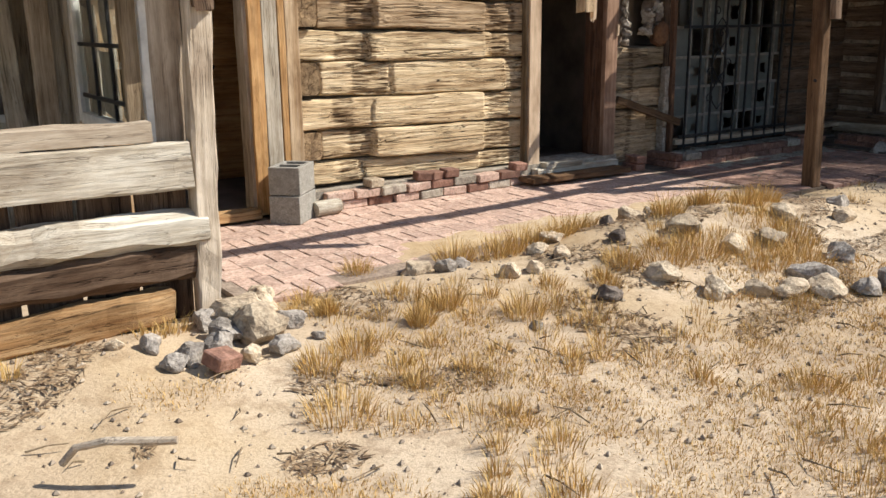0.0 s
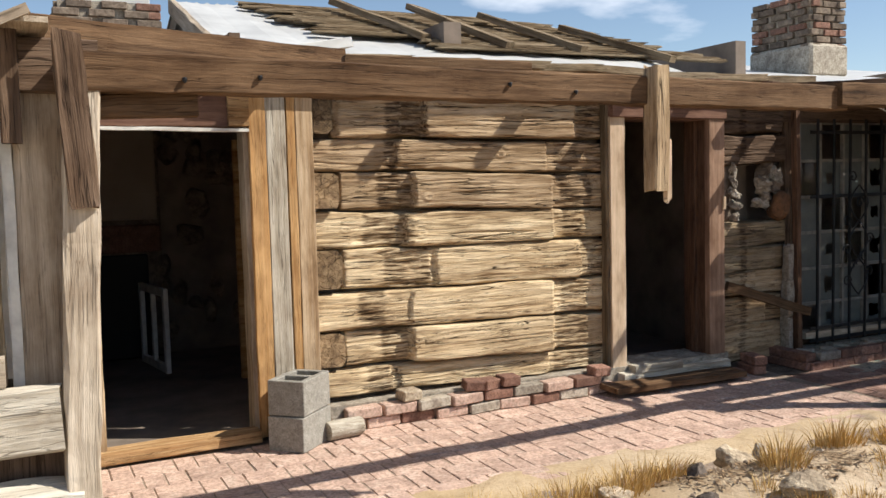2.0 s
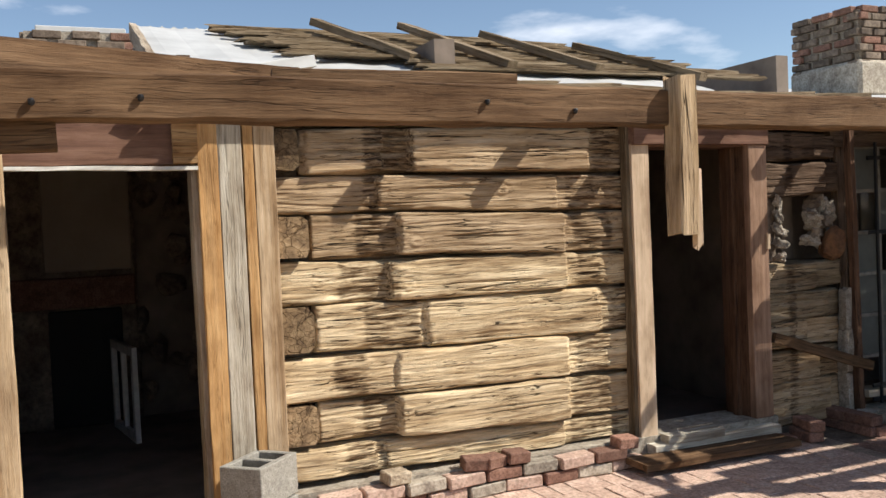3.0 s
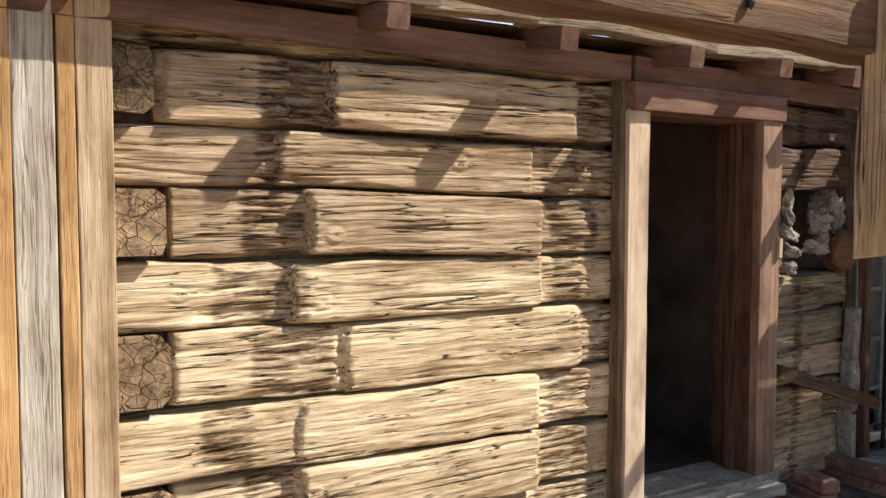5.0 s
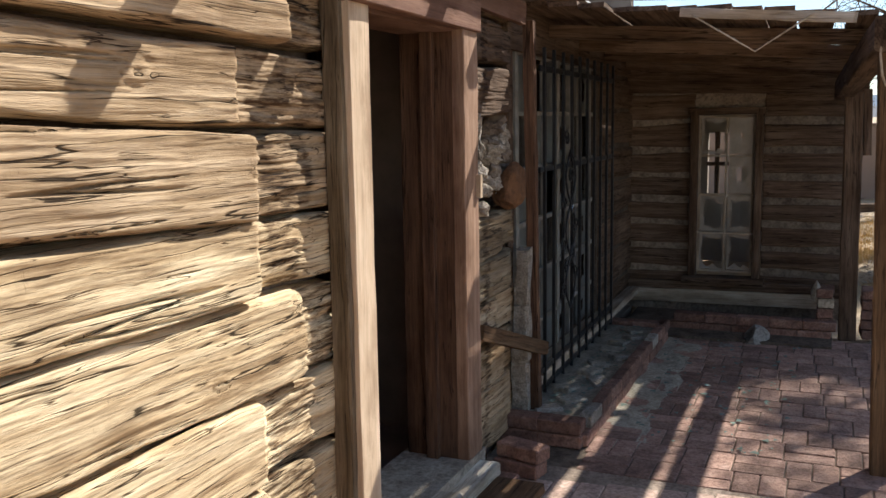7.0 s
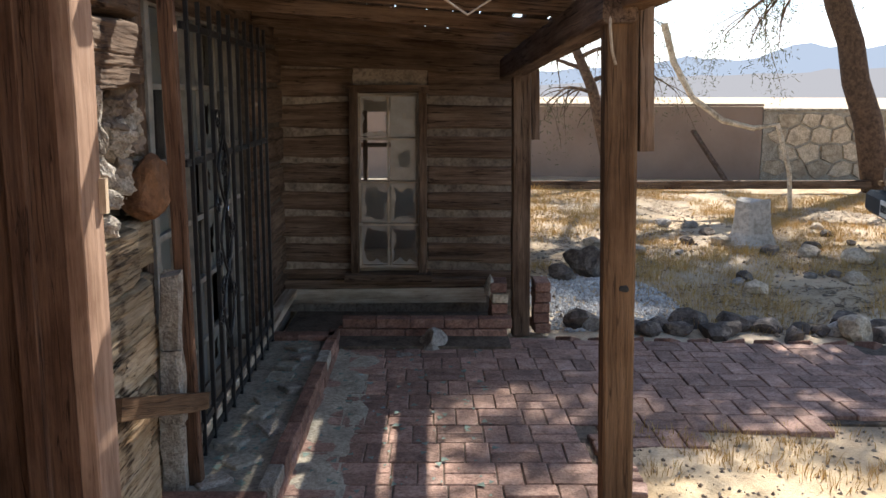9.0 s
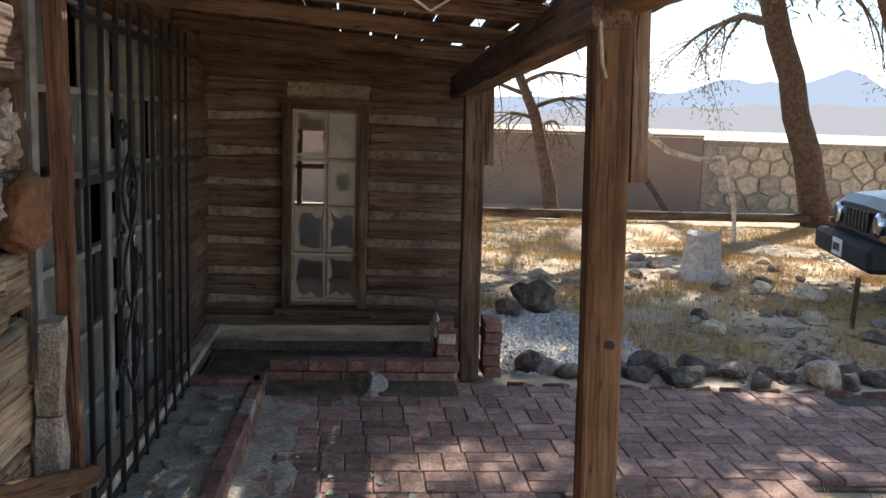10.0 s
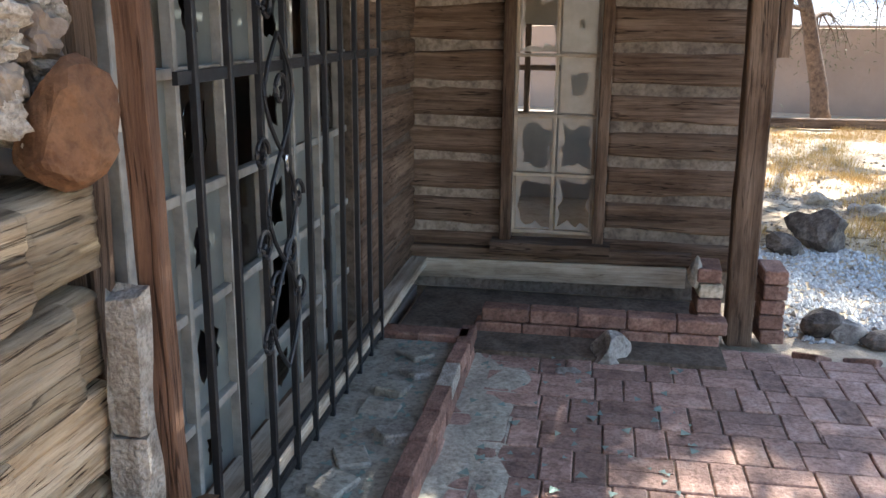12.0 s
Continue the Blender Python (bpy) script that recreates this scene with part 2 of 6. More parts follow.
M_PATH = stone("sun_bleached_brick", (0.68, 0.53, 0.44), (0.57, 0.40, 0.32), (0.40, 0.28, 0.225), 12, 0.5, 0.85, (0.86, 1.12))
M_MORTAR = stone("old_mortar", (0.55, 0.50, 0.42), (0.42, 0.37, 0.30), (0.24, 0.20, 0.16), 12)
M_BLOCK = stone("grey_concrete_block", (0.40, 0.385, 0.35), (0.33, 0.315, 0.28), (0.24, 0.225, 0.20), 30, 0.35, 0.9, (0.95, 1.05))
M_ROCK = stone("pale_field_stone", (0.75, 0.635, 0.48), (0.58, 0.47, 0.34), (0.28, 0.21, 0.145), 11, 1.0)
M_GREYROCK = stone("grey_field_stone", (0.55, 0.50, 0.44), (0.36, 0.32, 0.28), (0.15, 0.13, 0.11), 12, 1.0)
M_DARKROCK = stone("dark_lava_stone", (0.34, 0.28, 0.23), (0.15, 0.12, 0.10), (0.06, 0.048, 0.04), 9, 1.0)
M_RUBBLE = stone("rubble_stone", (0.36, 0.29, 0.22), (0.22, 0.17, 0.13), (0.10, 0.075, 0.06), 7, 0.8)
M_RUST = stone("rust_brown_stone", (0.28, 0.15, 0.075), (0.20, 0.10, 0.05), (0.10, 0.05, 0.03), 8, 0.6)
M_DUST = stone("pale_dust", (0.50, 0.45, 0.36), (0.40, 0.355, 0.28), (0.24, 0.21, 0.165), 11, 0.7)
# Opaque dark green-grey, darker than the dusty panes of window_1.
M_PANE = plain("dark_green_pane", (0.13, 0.138, 0.125), 0.3, 0, 0.4, 9, 0.05, 0.5)
M_DIRT = stone("dusty_clay", (0.22, 0.17, 0.13), (0.15, 0.115, 0.085), (0.07, 0.052, 0.04), 9)
M_CHINK = stone("dusty_chinking", (0.36, 0.295, 0.23), (0.27, 0.215, 0.165), (0.14, 0.11, 0.085), 9)
# One dark colour for the rooms' walls, floor, ceiling and the window panel.
M_INSIDE = plain("dark_plaster", (0.22, 0.175, 0.14), 0.9, 0, 0.7, 3, 0.3)
# White sash paint greyed: the porch shade is put into its colour.
M_SASH = plain("shaded_sash_paint", (0.27, 0.25, 0.215), 0.7, 0, 0.6, 14, 0.3)
M_PLASTER = plain("pale_plaster", (0.32, 0.265, 0.205), 0.9, 0, 0.3, 3, 0.3)
M_STUMP = stone("bleached_stump", (0.80, 0.735, 0.64), (0.70, 0.63, 0.54), (0.46, 0.40, 0.33), 5, 0.5)
M_GLASS = glass("old_pane")
M_STUCCO = plain("brown_stucco", (0.30, 0.215, 0.165), 0.95, 0, 0.25, 1.5, 0.4)
M_BARK = stone("tree_bark", (0.20, 0.132, 0.09), (0.125, 0.08, 0.055), (0.05, 0.032, 0.022), 16, 1.0)
M_PAINT = plain("black_car_paint", (0.012, 0.012, 0.014), 0.28, 0.0, 0.1, 5, 0.0, 0.35)
M_RUBBER = plain("black_rubber", (0.02, 0.02, 0.02), 0.8)
M_CHROME = plain("chrome", (0.6, 0.6, 0.6), 0.15, 1.0, 0.1, 5, 0.0)


def ground_material():
    k = Nodes("sandy_ground", 0.95, spec=0.15)
    v = k.coords((1, 1, 1), 0)
    a, b, f, g = k.noise(v, 0.9, 6), k.noise(v, 9, 6, 0.7), k.noise(v, 70, 3, 0.7), k.noise(v, 0.35, 5)
    c = k.ramp(a, [(0.30, (0.40, 0.31, 0.215)), (0.5, (0.52, 0.415, 0.295)), (0.7, (0.60, 0.50, 0.375))])
    c = k.mix(k.ramp(b, [(0.50, (0, 0, 0)), (0.66, (0.6, 0.6, 0.6))]), c, (0.27, 0.19, 0.12))
    c = k.mix(0.5, c, k.ramp(f, [(0.26, (0.42, 0.38, 0.33)), (0.55, (1.05, 1.02, 1.0))]), "MULTIPLY")
    c = k.mix(k.ramp(g, [(0.48, (0, 0, 0)), (0.64, (0.4, 0.4, 0.4))]), c, (0.48, 0.33, 0.15))
    return k.done(c, k.mix(0.5, b, f), 0.55, 0.022)


def straw_material(name, a, b):
    k = Nodes(name, 0.8, spec=0.2)
    geo = k.n("ShaderNodeNewGeometry")
    c = k.ramp(geo.outputs["Random Per Island"], [(0.0, a), (1.0, b)])
    return k.done(c)


M_GROUND = ground_material()
M_STRAW = straw_material("dry_grass", (0.42, 0.25, 0.075), (0.66, 0.46, 0.19))
M_NEEDLE = straw_material("grey_green_needles", (0.05, 0.055, 0.025), (0.14, 0.135, 0.07))
M_PEBBLE = straw_material("white_gravel", (0.35, 0.34, 0.32), (0.72, 0.70, 0.66))


# ---- builders ----
def part(name, bm, material, parent=None, label="", m=None, smooth=False):
    """Links a bmesh as one object, under a thing or part if given. The pose m is in world space."""
    me = bpy.data.meshes.new(name)
    bm.normal_update()
    bm.to_mesh(me)
    bm.free()
    return place(name, me, material, parent, label, m, smooth)


def place(name, me, material, parent=None, label="", m=None, smooth=False):
    if material and not me.materials:
        me.materials.append(material)
    if smooth:
        me.polygons.foreach_set("use_smooth", [True] * len(me.polygons))
    ob = new(name, me)
    if material and me.materials[0] != material:
        ob.material_slots[0].link = "OBJECT"
        ob.material_slots[0].material = material
    ob.matrix_basis = m or Matrix()
    if parent:
        ob.parent = parent
        ob.matrix_parent_inverse = parent.matrix_basis.inverted()
    if label:
        tagged(ob, label)
    return ob


def thing(name, at, label, category, group="", kind=""):
    e = new(name)
    e.empty_display_size = 0.2
    e.matrix_basis = Matrix.Translation(at)
    return tagged(e, label, category, group, kind)


def frame_to(p, q, roll=0.0):
    """A pose at p whose x axis runs to q, with its z axis as near up as can be."""
    p, q = Vector(p), Vector(q)
    x = (q - p).normalized()
    up = Vector((0, 0, 1)) if abs(x.z) < 0.95 else Vector((0, -1, 0))
    y = up.cross(x).normalized()
    z = x.cross(y)
    m = Matrix((x, y, z)).transposed().to_4x4()
    m.translation = p
    return m @ Matrix.Rotation(roll, 4, "X")


def timber_bm(length, w, h, seed, rough=0.006, bow=0.01, taper=0.0, step=0.12, bevel=0.15, ragged=0.0):
    """A sawn or hewn timber along x, w across (y), h high (z), with worn uneven edges."""
    rnd = random.Random(seed)
    bm = bmesh.new()
    n = max(2, int(length / step))
    off = Vector((rnd.random() * 40, rnd.random() * 40, 0))
    ring_def = [(-1, -1 + bevel), (-1, 1 - bevel), (-1 + bevel, 1), (1 - bevel, 1), (1, 1 - bevel), (1, -1 + bevel), (1 - bevel, -1), (-1 + bevel, -1)]
    rings = []
    for i in range(n + 1):
        u = i / n
        x = u * length
        b = Vector((noise.noise(Vector((x * 0.7, 3, 0)) + off), noise.noise(Vector((x * 0.7, 9, 0)) + off))) * bow
        ring = []
        for j, (a, c) in enumerate(ring_def):
            s = 1 - taper * u
            j1 = noise.noise(Vector((x * 5, j * 5.3, 1)) + off) * rough
            j2 = noise.noise(Vector((x * 5, j * 5.3, 7)) + off) * rough
            xx = x
            if ragged and i in (0, n):
                xx += rnd.uniform(-ragged, ragged)
            mn = min(w, h)
            yy = math.copysign(w / 2 - (1 - abs(a)) * mn / 2, a) if abs(a) < 1 else a * w / 2
            zz = math.copysign(h / 2 - (1 - abs(c)) * mn / 2, c) if abs(c) < 1 else c * h / 2
            ring.append(bm.verts.new((xx, yy * s + b.x + j1, zz * s + b.y + j2)))
        rings.append(ring)
    for r0, r1 in zip(rings, rings[1:]):
        for j in range(8):
            bm.faces.new((r0[j], r0[(j + 1) % 8], r1[(j + 1) % 8], r1[j]))
    bm.faces.new(rings[0][::-1])
    bm.faces.new(rings[-1])
    bmesh.ops.recalc_face_normals(bm, faces=bm.faces)
    return bm


SEED = [10]


def timber(name, p, q, w, h, material, parent=None, label="", roll=0.0, **kw):
    """A timber from p to q: w wide across, h high."""
    SEED[0] += 1
    length = (Vector(q) - Vector(p)).length
    return part(name, timber_bm(length, w, h, SEED[0], **kw), material, parent, label, frame_to(p, q, roll))


def box_bm(x0, x1, y0, y1, z0, z1, bevel=0.0):
    bm = bmesh.new()
    bmesh.ops.create_cube(bm, size=1)
    for v in bm.verts:
        v.co = Vector((x0 + (v.co.x + 0.5) * (x1 - x0), y0 + (v.co.y + 0.5) * (y1 - y0), z0 + (v.co.z + 0.5) * (z1 - z0)))
    if bevel:
        bmesh.ops.bevel(bm, geom=list(bm.edges), offset=bevel, segments=1, affect="EDGES")
    return bm


def rock_bm(sx, sy, sz, seed, sub=3, rough=0.22):
    bm = bmesh.new()
    bmesh.ops.create_icosphere(bm, subdivisions=sub, radius=1)
    o = Vector((seed * 3.7, seed * 1.3, seed * 5.1))
    rnd = random.Random(seed)
    cuts = [(Vector((rnd.gauss(0, 1), rnd.gauss(0, 1), rnd.gauss(0, 1))).normalized(), rnd.uniform(0.50, 0.85)) for _ in range(14)]
    for v in bm.verts:
        c = v.co.copy()
        for nrm, d in cuts:
            over = c.dot(nrm) - d
            if over > 0:
                c -= nrm * over * 0.95
        c *= 1 + noise.noise(c * 1.6 + o) * rough + noise.noise(c * 4.5 + o) * rough * 0.45 + noise.noise(c * 11 + o) * rough * 0.16
        v.co = Vector((c.x * sx, c.y * sy, c.z * sz))
    return bm


def rock(at, sx, sy, sz, material, label, group="", seed=1, turn=0, sub=3, name="rock"):
    ob = part(name, rock_bm(sx, sy, sz, seed, sub), material, None, "", pose(*at, 0, 0, turn), smooth=False)
    return tagged(ob, label, "rock", group)


def tube_bm(points, radii, sides=8, cap=True):
    bm = bmesh.new()
    rings = []
    for i, p in enumerate(points):
        a, b = points[max(0, i - 1)], points[min(len(points) - 1, i + 1)]
        m = frame_to(a, b)
        m.translation = p
        rings.append([bm.verts.new(m @ Vector((0, math.cos(j * math.tau / sides) * radii[i], math.sin(j * math.tau / sides) * radii[i]))) for j in range(sides)])
    for r0, r1 in zip(rings, rings[1:]):
        for j in range(sides):
            bm.faces.new((r0[j], r0[(j + 1) % sides], r1[(j + 1) % sides], r1[j]))
    if cap:
        bm.faces.new(rings[0][::-1])
        bm.faces.new(rings[-1])
    bmesh.ops.recalc_face_normals(bm, faces=bm.faces)
    return bm


# ---- ground ----
def smooth01(a, b, v):
    t = min(1, max(0, (v - a) / (b - a)))
    return t * t * (3 - 2 * t)


def ground_z(x, y):
    d = max(0.0, -1.62 - y)
    z = -0.045 - 0.018 * min(d, 5) + 0.035 * smooth01(3.3, 3.8, x) * smooth01(-1.5, -1.9, y)
    if x < 5:
        z += 0.20 * math.exp(-(((x - 1.7) / 1.5) ** 2 + ((y + 2.15) / 0.55) ** 2)) * smooth01(-1.45, -1.95, y)
        z += 0.07 * math.exp(-(((x + 1.9) / 0.9) ** 2 + ((y + 2.1) / 0.5) ** 2))
    if x > 6.3:
        z += 0.03 * smooth01(6.3, 8, x)
    r = noise.noise(Vector((x * 1.1, y * 1.1, 0))) * 0.03 + noise.noise(Vector((x * 4, y * 4, 3))) * 0.014
    flat = smooth01(-1.9, -1.6, y) if x < 6.3 else 0
    if 4.1 < x < 6.05 and y < -1:
        flat = max(flat, smooth01(4.1, 4.4, x))
    return z + r * (1 - flat)


def build_ground():
    def axis(lo, hi, step):
        a = list(np.arange(lo, hi, step))
        s = step
        up, dn = [], []
        v = hi
        while v < 4000:
            up.append(v)
            s *= 1.25
            v += s
        s, v = step, lo - step
        while v > -4000:
            dn.append(v)
            s *= 1.25
            v -= s
        return dn[::-1] + a + up

    xs, ys = axis(-5.0, 16.0, 0.09), axis(-8.0, 2.0, 0.09)
    verts = [(x, y, ground_z(x, y)) for y in ys for x in xs]
    nx = len(xs)
    faces = [(j * nx + i, j * nx + i + 1, (j + 1) * nx + i + 1, (j + 1) * nx + i) for j in range(len(ys) - 1) for i in range(nx - 1)]
    me = bpy.data.meshes.new("ground")
    me.from_pydata(verts, [], faces)
    tagged(place("ground", me, M_GROUND, smooth=True), "pale sandy desert ground with dry straw patches", "ground", kind="structure")


build_ground()


# ---- house: log walls ----
def log_bm(length, b0, b1, t0, t1, steps, seed, depth=0.2, nx=0, nz=60, grain=1.0, gap=0.007, zones=()):
    """A hewn log along x whose front faces -y. Its lower edge runs b0 to b1, its upper t0 to t1; steps: proud stretches."""
    nx = nx or max(8, int(length / 0.013))
    o = Vector((seed * 7.3, seed * 2.9, seed * 4.1))
    bm = bmesh.new()
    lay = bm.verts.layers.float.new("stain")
    kr = random.Random(seed)
    knots = [(kr.uniform(0.1, max(0.2, length - 0.1)), kr.uniform(0.3, 0.7), kr.uniform(0.018, 0.034)) for _ in range(int(length / 0.75))]
    grid = []
    for i in range(nx + 1):
        u = i / nx
        x = u * length
        b = b0 + (b1 - b0) * u + gap + noise.noise(Vector((x * 2.1, 1, 0)) + o) * 0.018 + noise.noise(Vector((x * 9, 2, 0)) + o) * 0.004
        t = t0 + (t1 - t0) * u - gap + noise.noise(Vector((x * 2.1, 5, 0)) + o) * 0.018 + noise.noise(Vector((x * 9, 7, 0)) + o) * 0.004
        col = []
        for j in range(nz + 1):
            v = j / nz
            z = b + (t - b) * v
            e = min(v, 1 - v) * (t - b)
            chip = 0.010 + 0.030 * max(0, noise.noise(Vector((x * 5, j > nz / 2, 17)) + o))
            out = -0.024 * max(0, 1 - e / chip) ** 2
            jag = noise.noise(Vector((3, z * 30, 2)) + o) * 0.012
            for a, c, s in steps:
                out += s * smooth01(a - 0.004 + jag, a + 0.008 + jag, x) * (1 - smooth01(c - 0.008 + jag, c + 0.004 + jag, x))
            out += noise.noise(Vector((x * 1.2, z * 3, 0)) + o) * 0.007 * grain
            wz = z + 0.012 * noise.noise(Vector((x * 4, z * 6, 21)) + o)
            out += (0.35 - abs(noise.noise(Vector((x * 1.8, wz * 34, 4)) + o))) * 0.0075 * grain
            out += (0.3 - abs(noise.noise(Vector((x * 5, wz * 85, 5)) + o))) * 0.0042 * grain
            out += noise.noise(Vector((x * 12, z * 16, 15)) + o) * 0.0014 * grain
            knot = 0.0
            for kx, kv, kr_ in knots:
                q = math.hypot((x - kx) * 0.75, (v - kv) * (t - b)) / kr_
                if q < 2.2:
                    out += 0.005 * math.exp(-q * q) - 0.004 * math.exp(-((q - 1.1) / 0.22) ** 2) - 0.010 * math.exp(-(q / 0.35) ** 2)
                    knot = max(knot, 0.62 * math.exp(-(q / 0.6) ** 2))
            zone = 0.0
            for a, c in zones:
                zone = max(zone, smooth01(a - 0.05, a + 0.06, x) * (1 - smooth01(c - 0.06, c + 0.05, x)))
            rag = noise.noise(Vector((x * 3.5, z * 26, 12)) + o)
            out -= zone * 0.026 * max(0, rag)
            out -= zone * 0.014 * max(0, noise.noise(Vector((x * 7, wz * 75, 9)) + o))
            split = noise.noise(Vector((x * 0.45, z * 19, 8)) + o)
            out -= 0.022 * grain * max(0, 1 - abs(split) / 0.045) * min(1, max(0, noise.noise(Vector((x * 1.3, z * 5, 3)) + o) * 2.2 - 0.05))
            xx = x + (noise.noise(Vector((z * 25, u * 3, 1)) + o) * 0.012 if i in (0, nx) else 0)
            vert = bm.verts.new((xx, -out, z))
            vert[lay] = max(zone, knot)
            col.append(vert)
        grid.append(col)
    back = [[bm.verts.new((0 if i == 0 else length, depth, (b0, t0)[j] if i == 0 else (b1, t1)[j])) for j in (0, 1)] for i in (0, 1)]
    for i in range(nx):
        for j in range(nz):
            bm.faces.new((grid[i][j], grid[i + 1][j], grid[i + 1][j + 1], grid[i][j + 1]))
    bm.faces.new([grid[0][j] for j in range(nz + 1)] + [back[0][1], back[0][0]])
    bm.faces.new([grid[nx][j] for j in range(nz, -1, -1)] + [back[1][0], back[1][1]])
    bm.faces.new([grid[i][nz] for i in range(nx + 1)] + [back[1][1], back[0][1]])
    bm.faces.new([grid[i][0] for i in range(nx, -1, -1)] + [back[0][0], back[1][0]])
    return bm


def hewn(parent, x0, x1, b0, b1, t0, t1, steps, seed, material=M_LOG, base=None, zones=(), **kw):
    m = (base or Matrix()) @ Matrix.Translation((x0, 0, b0))
    bm = log_bm(x1 - x0, 0, b1 - b0, t0 - b0, t1 - b0, [(a - x0, c - x0, s) for a, c, s in steps], seed, zones=[(a - x0, c - x0) for a, c in zones], **kw)
    return part("log", bm, material, parent, "", m, smooth=True)


wall_front = thing("wall_front", (0, 0, 0), "wall of hand-hewn, sun-bleached square logs", "wall", kind="structure")
LEFT_Z = (2.04, 1.90, 1.67, 1.48, 1.25, 1.03, 0.78, 0.56, 0.34, 0.17)
RIGHT_Z = (2.03, 1.90, 1.645, 1.435, 1.205, 1.005, 0.755, 0.515, 0.28, 0.14)
PROUD = {
    0: [(0.3, 1.3, 0.01)],
    1: [(0.2, 0.60, 0.03), (0.74, 1.80, 0.06)],
    2: [(0.56, 1.60, 0.03)],
    3: [(0.66, 1.63, 0.055)],
    4: [(0.60, 1.64, 0.04)],
    5: [(0.22, 0.78, 0.012), (0.80, 1.86, 0.03)],
    6: [(0.02, 0.62, 0.03), (0.62, 1.63, 0.045)],
    7: [(0.62, 1.62, 0.06)],
    8: [(0.06, 0.5, 0.015), (0.55, 1.6, 0.02)],
}
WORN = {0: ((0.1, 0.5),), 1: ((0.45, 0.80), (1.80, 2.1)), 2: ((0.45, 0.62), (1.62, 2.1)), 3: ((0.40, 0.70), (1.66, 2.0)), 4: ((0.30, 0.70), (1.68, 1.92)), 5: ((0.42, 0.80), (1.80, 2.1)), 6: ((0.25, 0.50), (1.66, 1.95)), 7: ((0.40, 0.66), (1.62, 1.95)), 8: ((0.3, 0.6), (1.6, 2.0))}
for c in range(9):
    x0 = 0.215 if c in (3, 5, 7) else (0.18 if c == 1 else 0.0)
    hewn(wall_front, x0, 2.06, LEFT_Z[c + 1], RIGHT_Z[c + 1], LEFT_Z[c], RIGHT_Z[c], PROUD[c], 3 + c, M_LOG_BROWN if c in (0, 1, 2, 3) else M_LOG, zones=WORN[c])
    if x0:
        zc = (LEFT_Z[c] + LEFT_Z[c + 1]) / 2 + 0.005
        timber("log_end", (x0 / 2 - 0.005, -0.05 + 0.01 * c / 3, zc), (x0 / 2, 0.3, zc), x0 - 0.03, LEFT_Z[c] - LEFT_Z[c + 1] - 0.035, M_LOG_END, wall_front, "cracked square end of a cross log", step=0.05, rough=0.02, bevel=0.28)
# Dark fill behind the logs paints the shade of the gaps between them.
part("chinking", box_bm(0.0, 2.06, 0.07, 0.22, 0.1, 2.05), M_DIRT, wall_front, "dark fill in the gaps between the logs")

# boards beside the first doorway
for i, (a, b, mat, z1) in enumerate(((-0.315, -0.225, M_HONEY, 2.02), (-0.222, -0.115, M_PALE, 2.02), (-0.108, -0.06, M_HONEY, 2.0), (-0.058, 0.04, M_AMBER, 2.0))):
    timber("board", ((a + b) / 2, -0.05 - 0.004 * i, 0.02), ((a + b) / 2, -0.05, z1), b - a, 0.045, mat, wall_front, "amber and grey weathered upright board", bow=0.004, rough=0.003)


# ---- doorways ----
def upright(name, x, y, z0, z1, wx, wy, material, parent, label="", **kw):
    """A standing timber wx wide along x and wy deep along y."""
    return timber(name, (x, y, z0), (x, y, z1), wx, wy, material, parent, label, **kw)


door_1 = thing("door_1", (-0.72, 0, 0.03), "open doorway framed in amber weathered boards", "doorway", kind="structure")
upright("jamb", -1.195, -0.04, 0.0, 1.93, 0.165, 0.07, M_AMBER, door_1, bow=0.003)
upright("jamb", -0.325, 0.03, 0.02, 1.73, 0.03, 0.14, M_GREY, door_1, bow=0.003)
timber("lintel", (-1.3, -0.01, 1.83), (-0.31, -0.01, 1.83), 0.06, 0.2, M_REDWOOD, door_1)
timber("lintel_board", (-0.42, -0.06, 1.82), (-0.31, -0.06, 1.82), 0.03, 0.19, M_ORANGE, door_1)
timber("stop", (-1.11, -0.055, 1.718), (-0.31, -0.055, 1.708), 0.03, 0.018, M_WHITE, door_1, "thin pale strip")
timber("sill", (-1.2, -0.08, 0.035), (-0.33, -0.08, 0.04), 0.14, 0.06, M_ORANGE, door_1)
inner = thing("door_3", (0.2, 1.5, 0.02), "amber plank door standing inside the dark room", "door", kind="structure")
part("door_leaf", box_bm(-0.06, 0.62, 1.50, 1.54, 0.02, 1.74, 0.006), M_HONEY, inner)
part("door_knob", rock_bm(0.025, 0.025, 0.025, 3, 2, 0.05), M_IRON, inner, "dark knob", pose(-0.01, 1.48, 0.95))
part("jamb", box_bm(0.625, 0.70, 1.46, 1.58, 0.02, 2.02, 0.006), M_BEAM, inner)

door_2 = thing("door_2", (2.52, -0.05, 0.1), "open doorway with pale brown casing and dark room behind", "doorway", kind="structure")
upright("casing", 2.108, -0.068, 0.12, 1.80, 0.115, 0.025, M_CASING, door_2, "sun-faded pale casing", bow=0.003, rough=0.003)
upright("casing", 2.955, -0.06, 0.06, 1.80, 0.14, 0.05, M_FADED, door_2, "red-brown casing faded by the sun", bow=0.003, rough=0.003)
timber("header", (2.05, -0.085, 1.852), (3.03, -0.07, 1.845), 0.055, 0.115, M_REDWOOD, door_2, bow=0.003, rough=0.003)
upright("backing_board", 2.045, -0.03, 0.12, 1.92, 0.04, 0.06, M_SHINGLE, door_2)
upright("jamb", 2.905, 0.07, 0.10, 1.80, 0.04, 0.22, M_GRATEPOST, door_2, bow=0.002, rough=0.002)
upright("jamb", 2.155, 0.07, 0.10, 1.80, 0.03, 0.22, M_GRATEPOST, door_2, bow=0.002, rough=0.002)
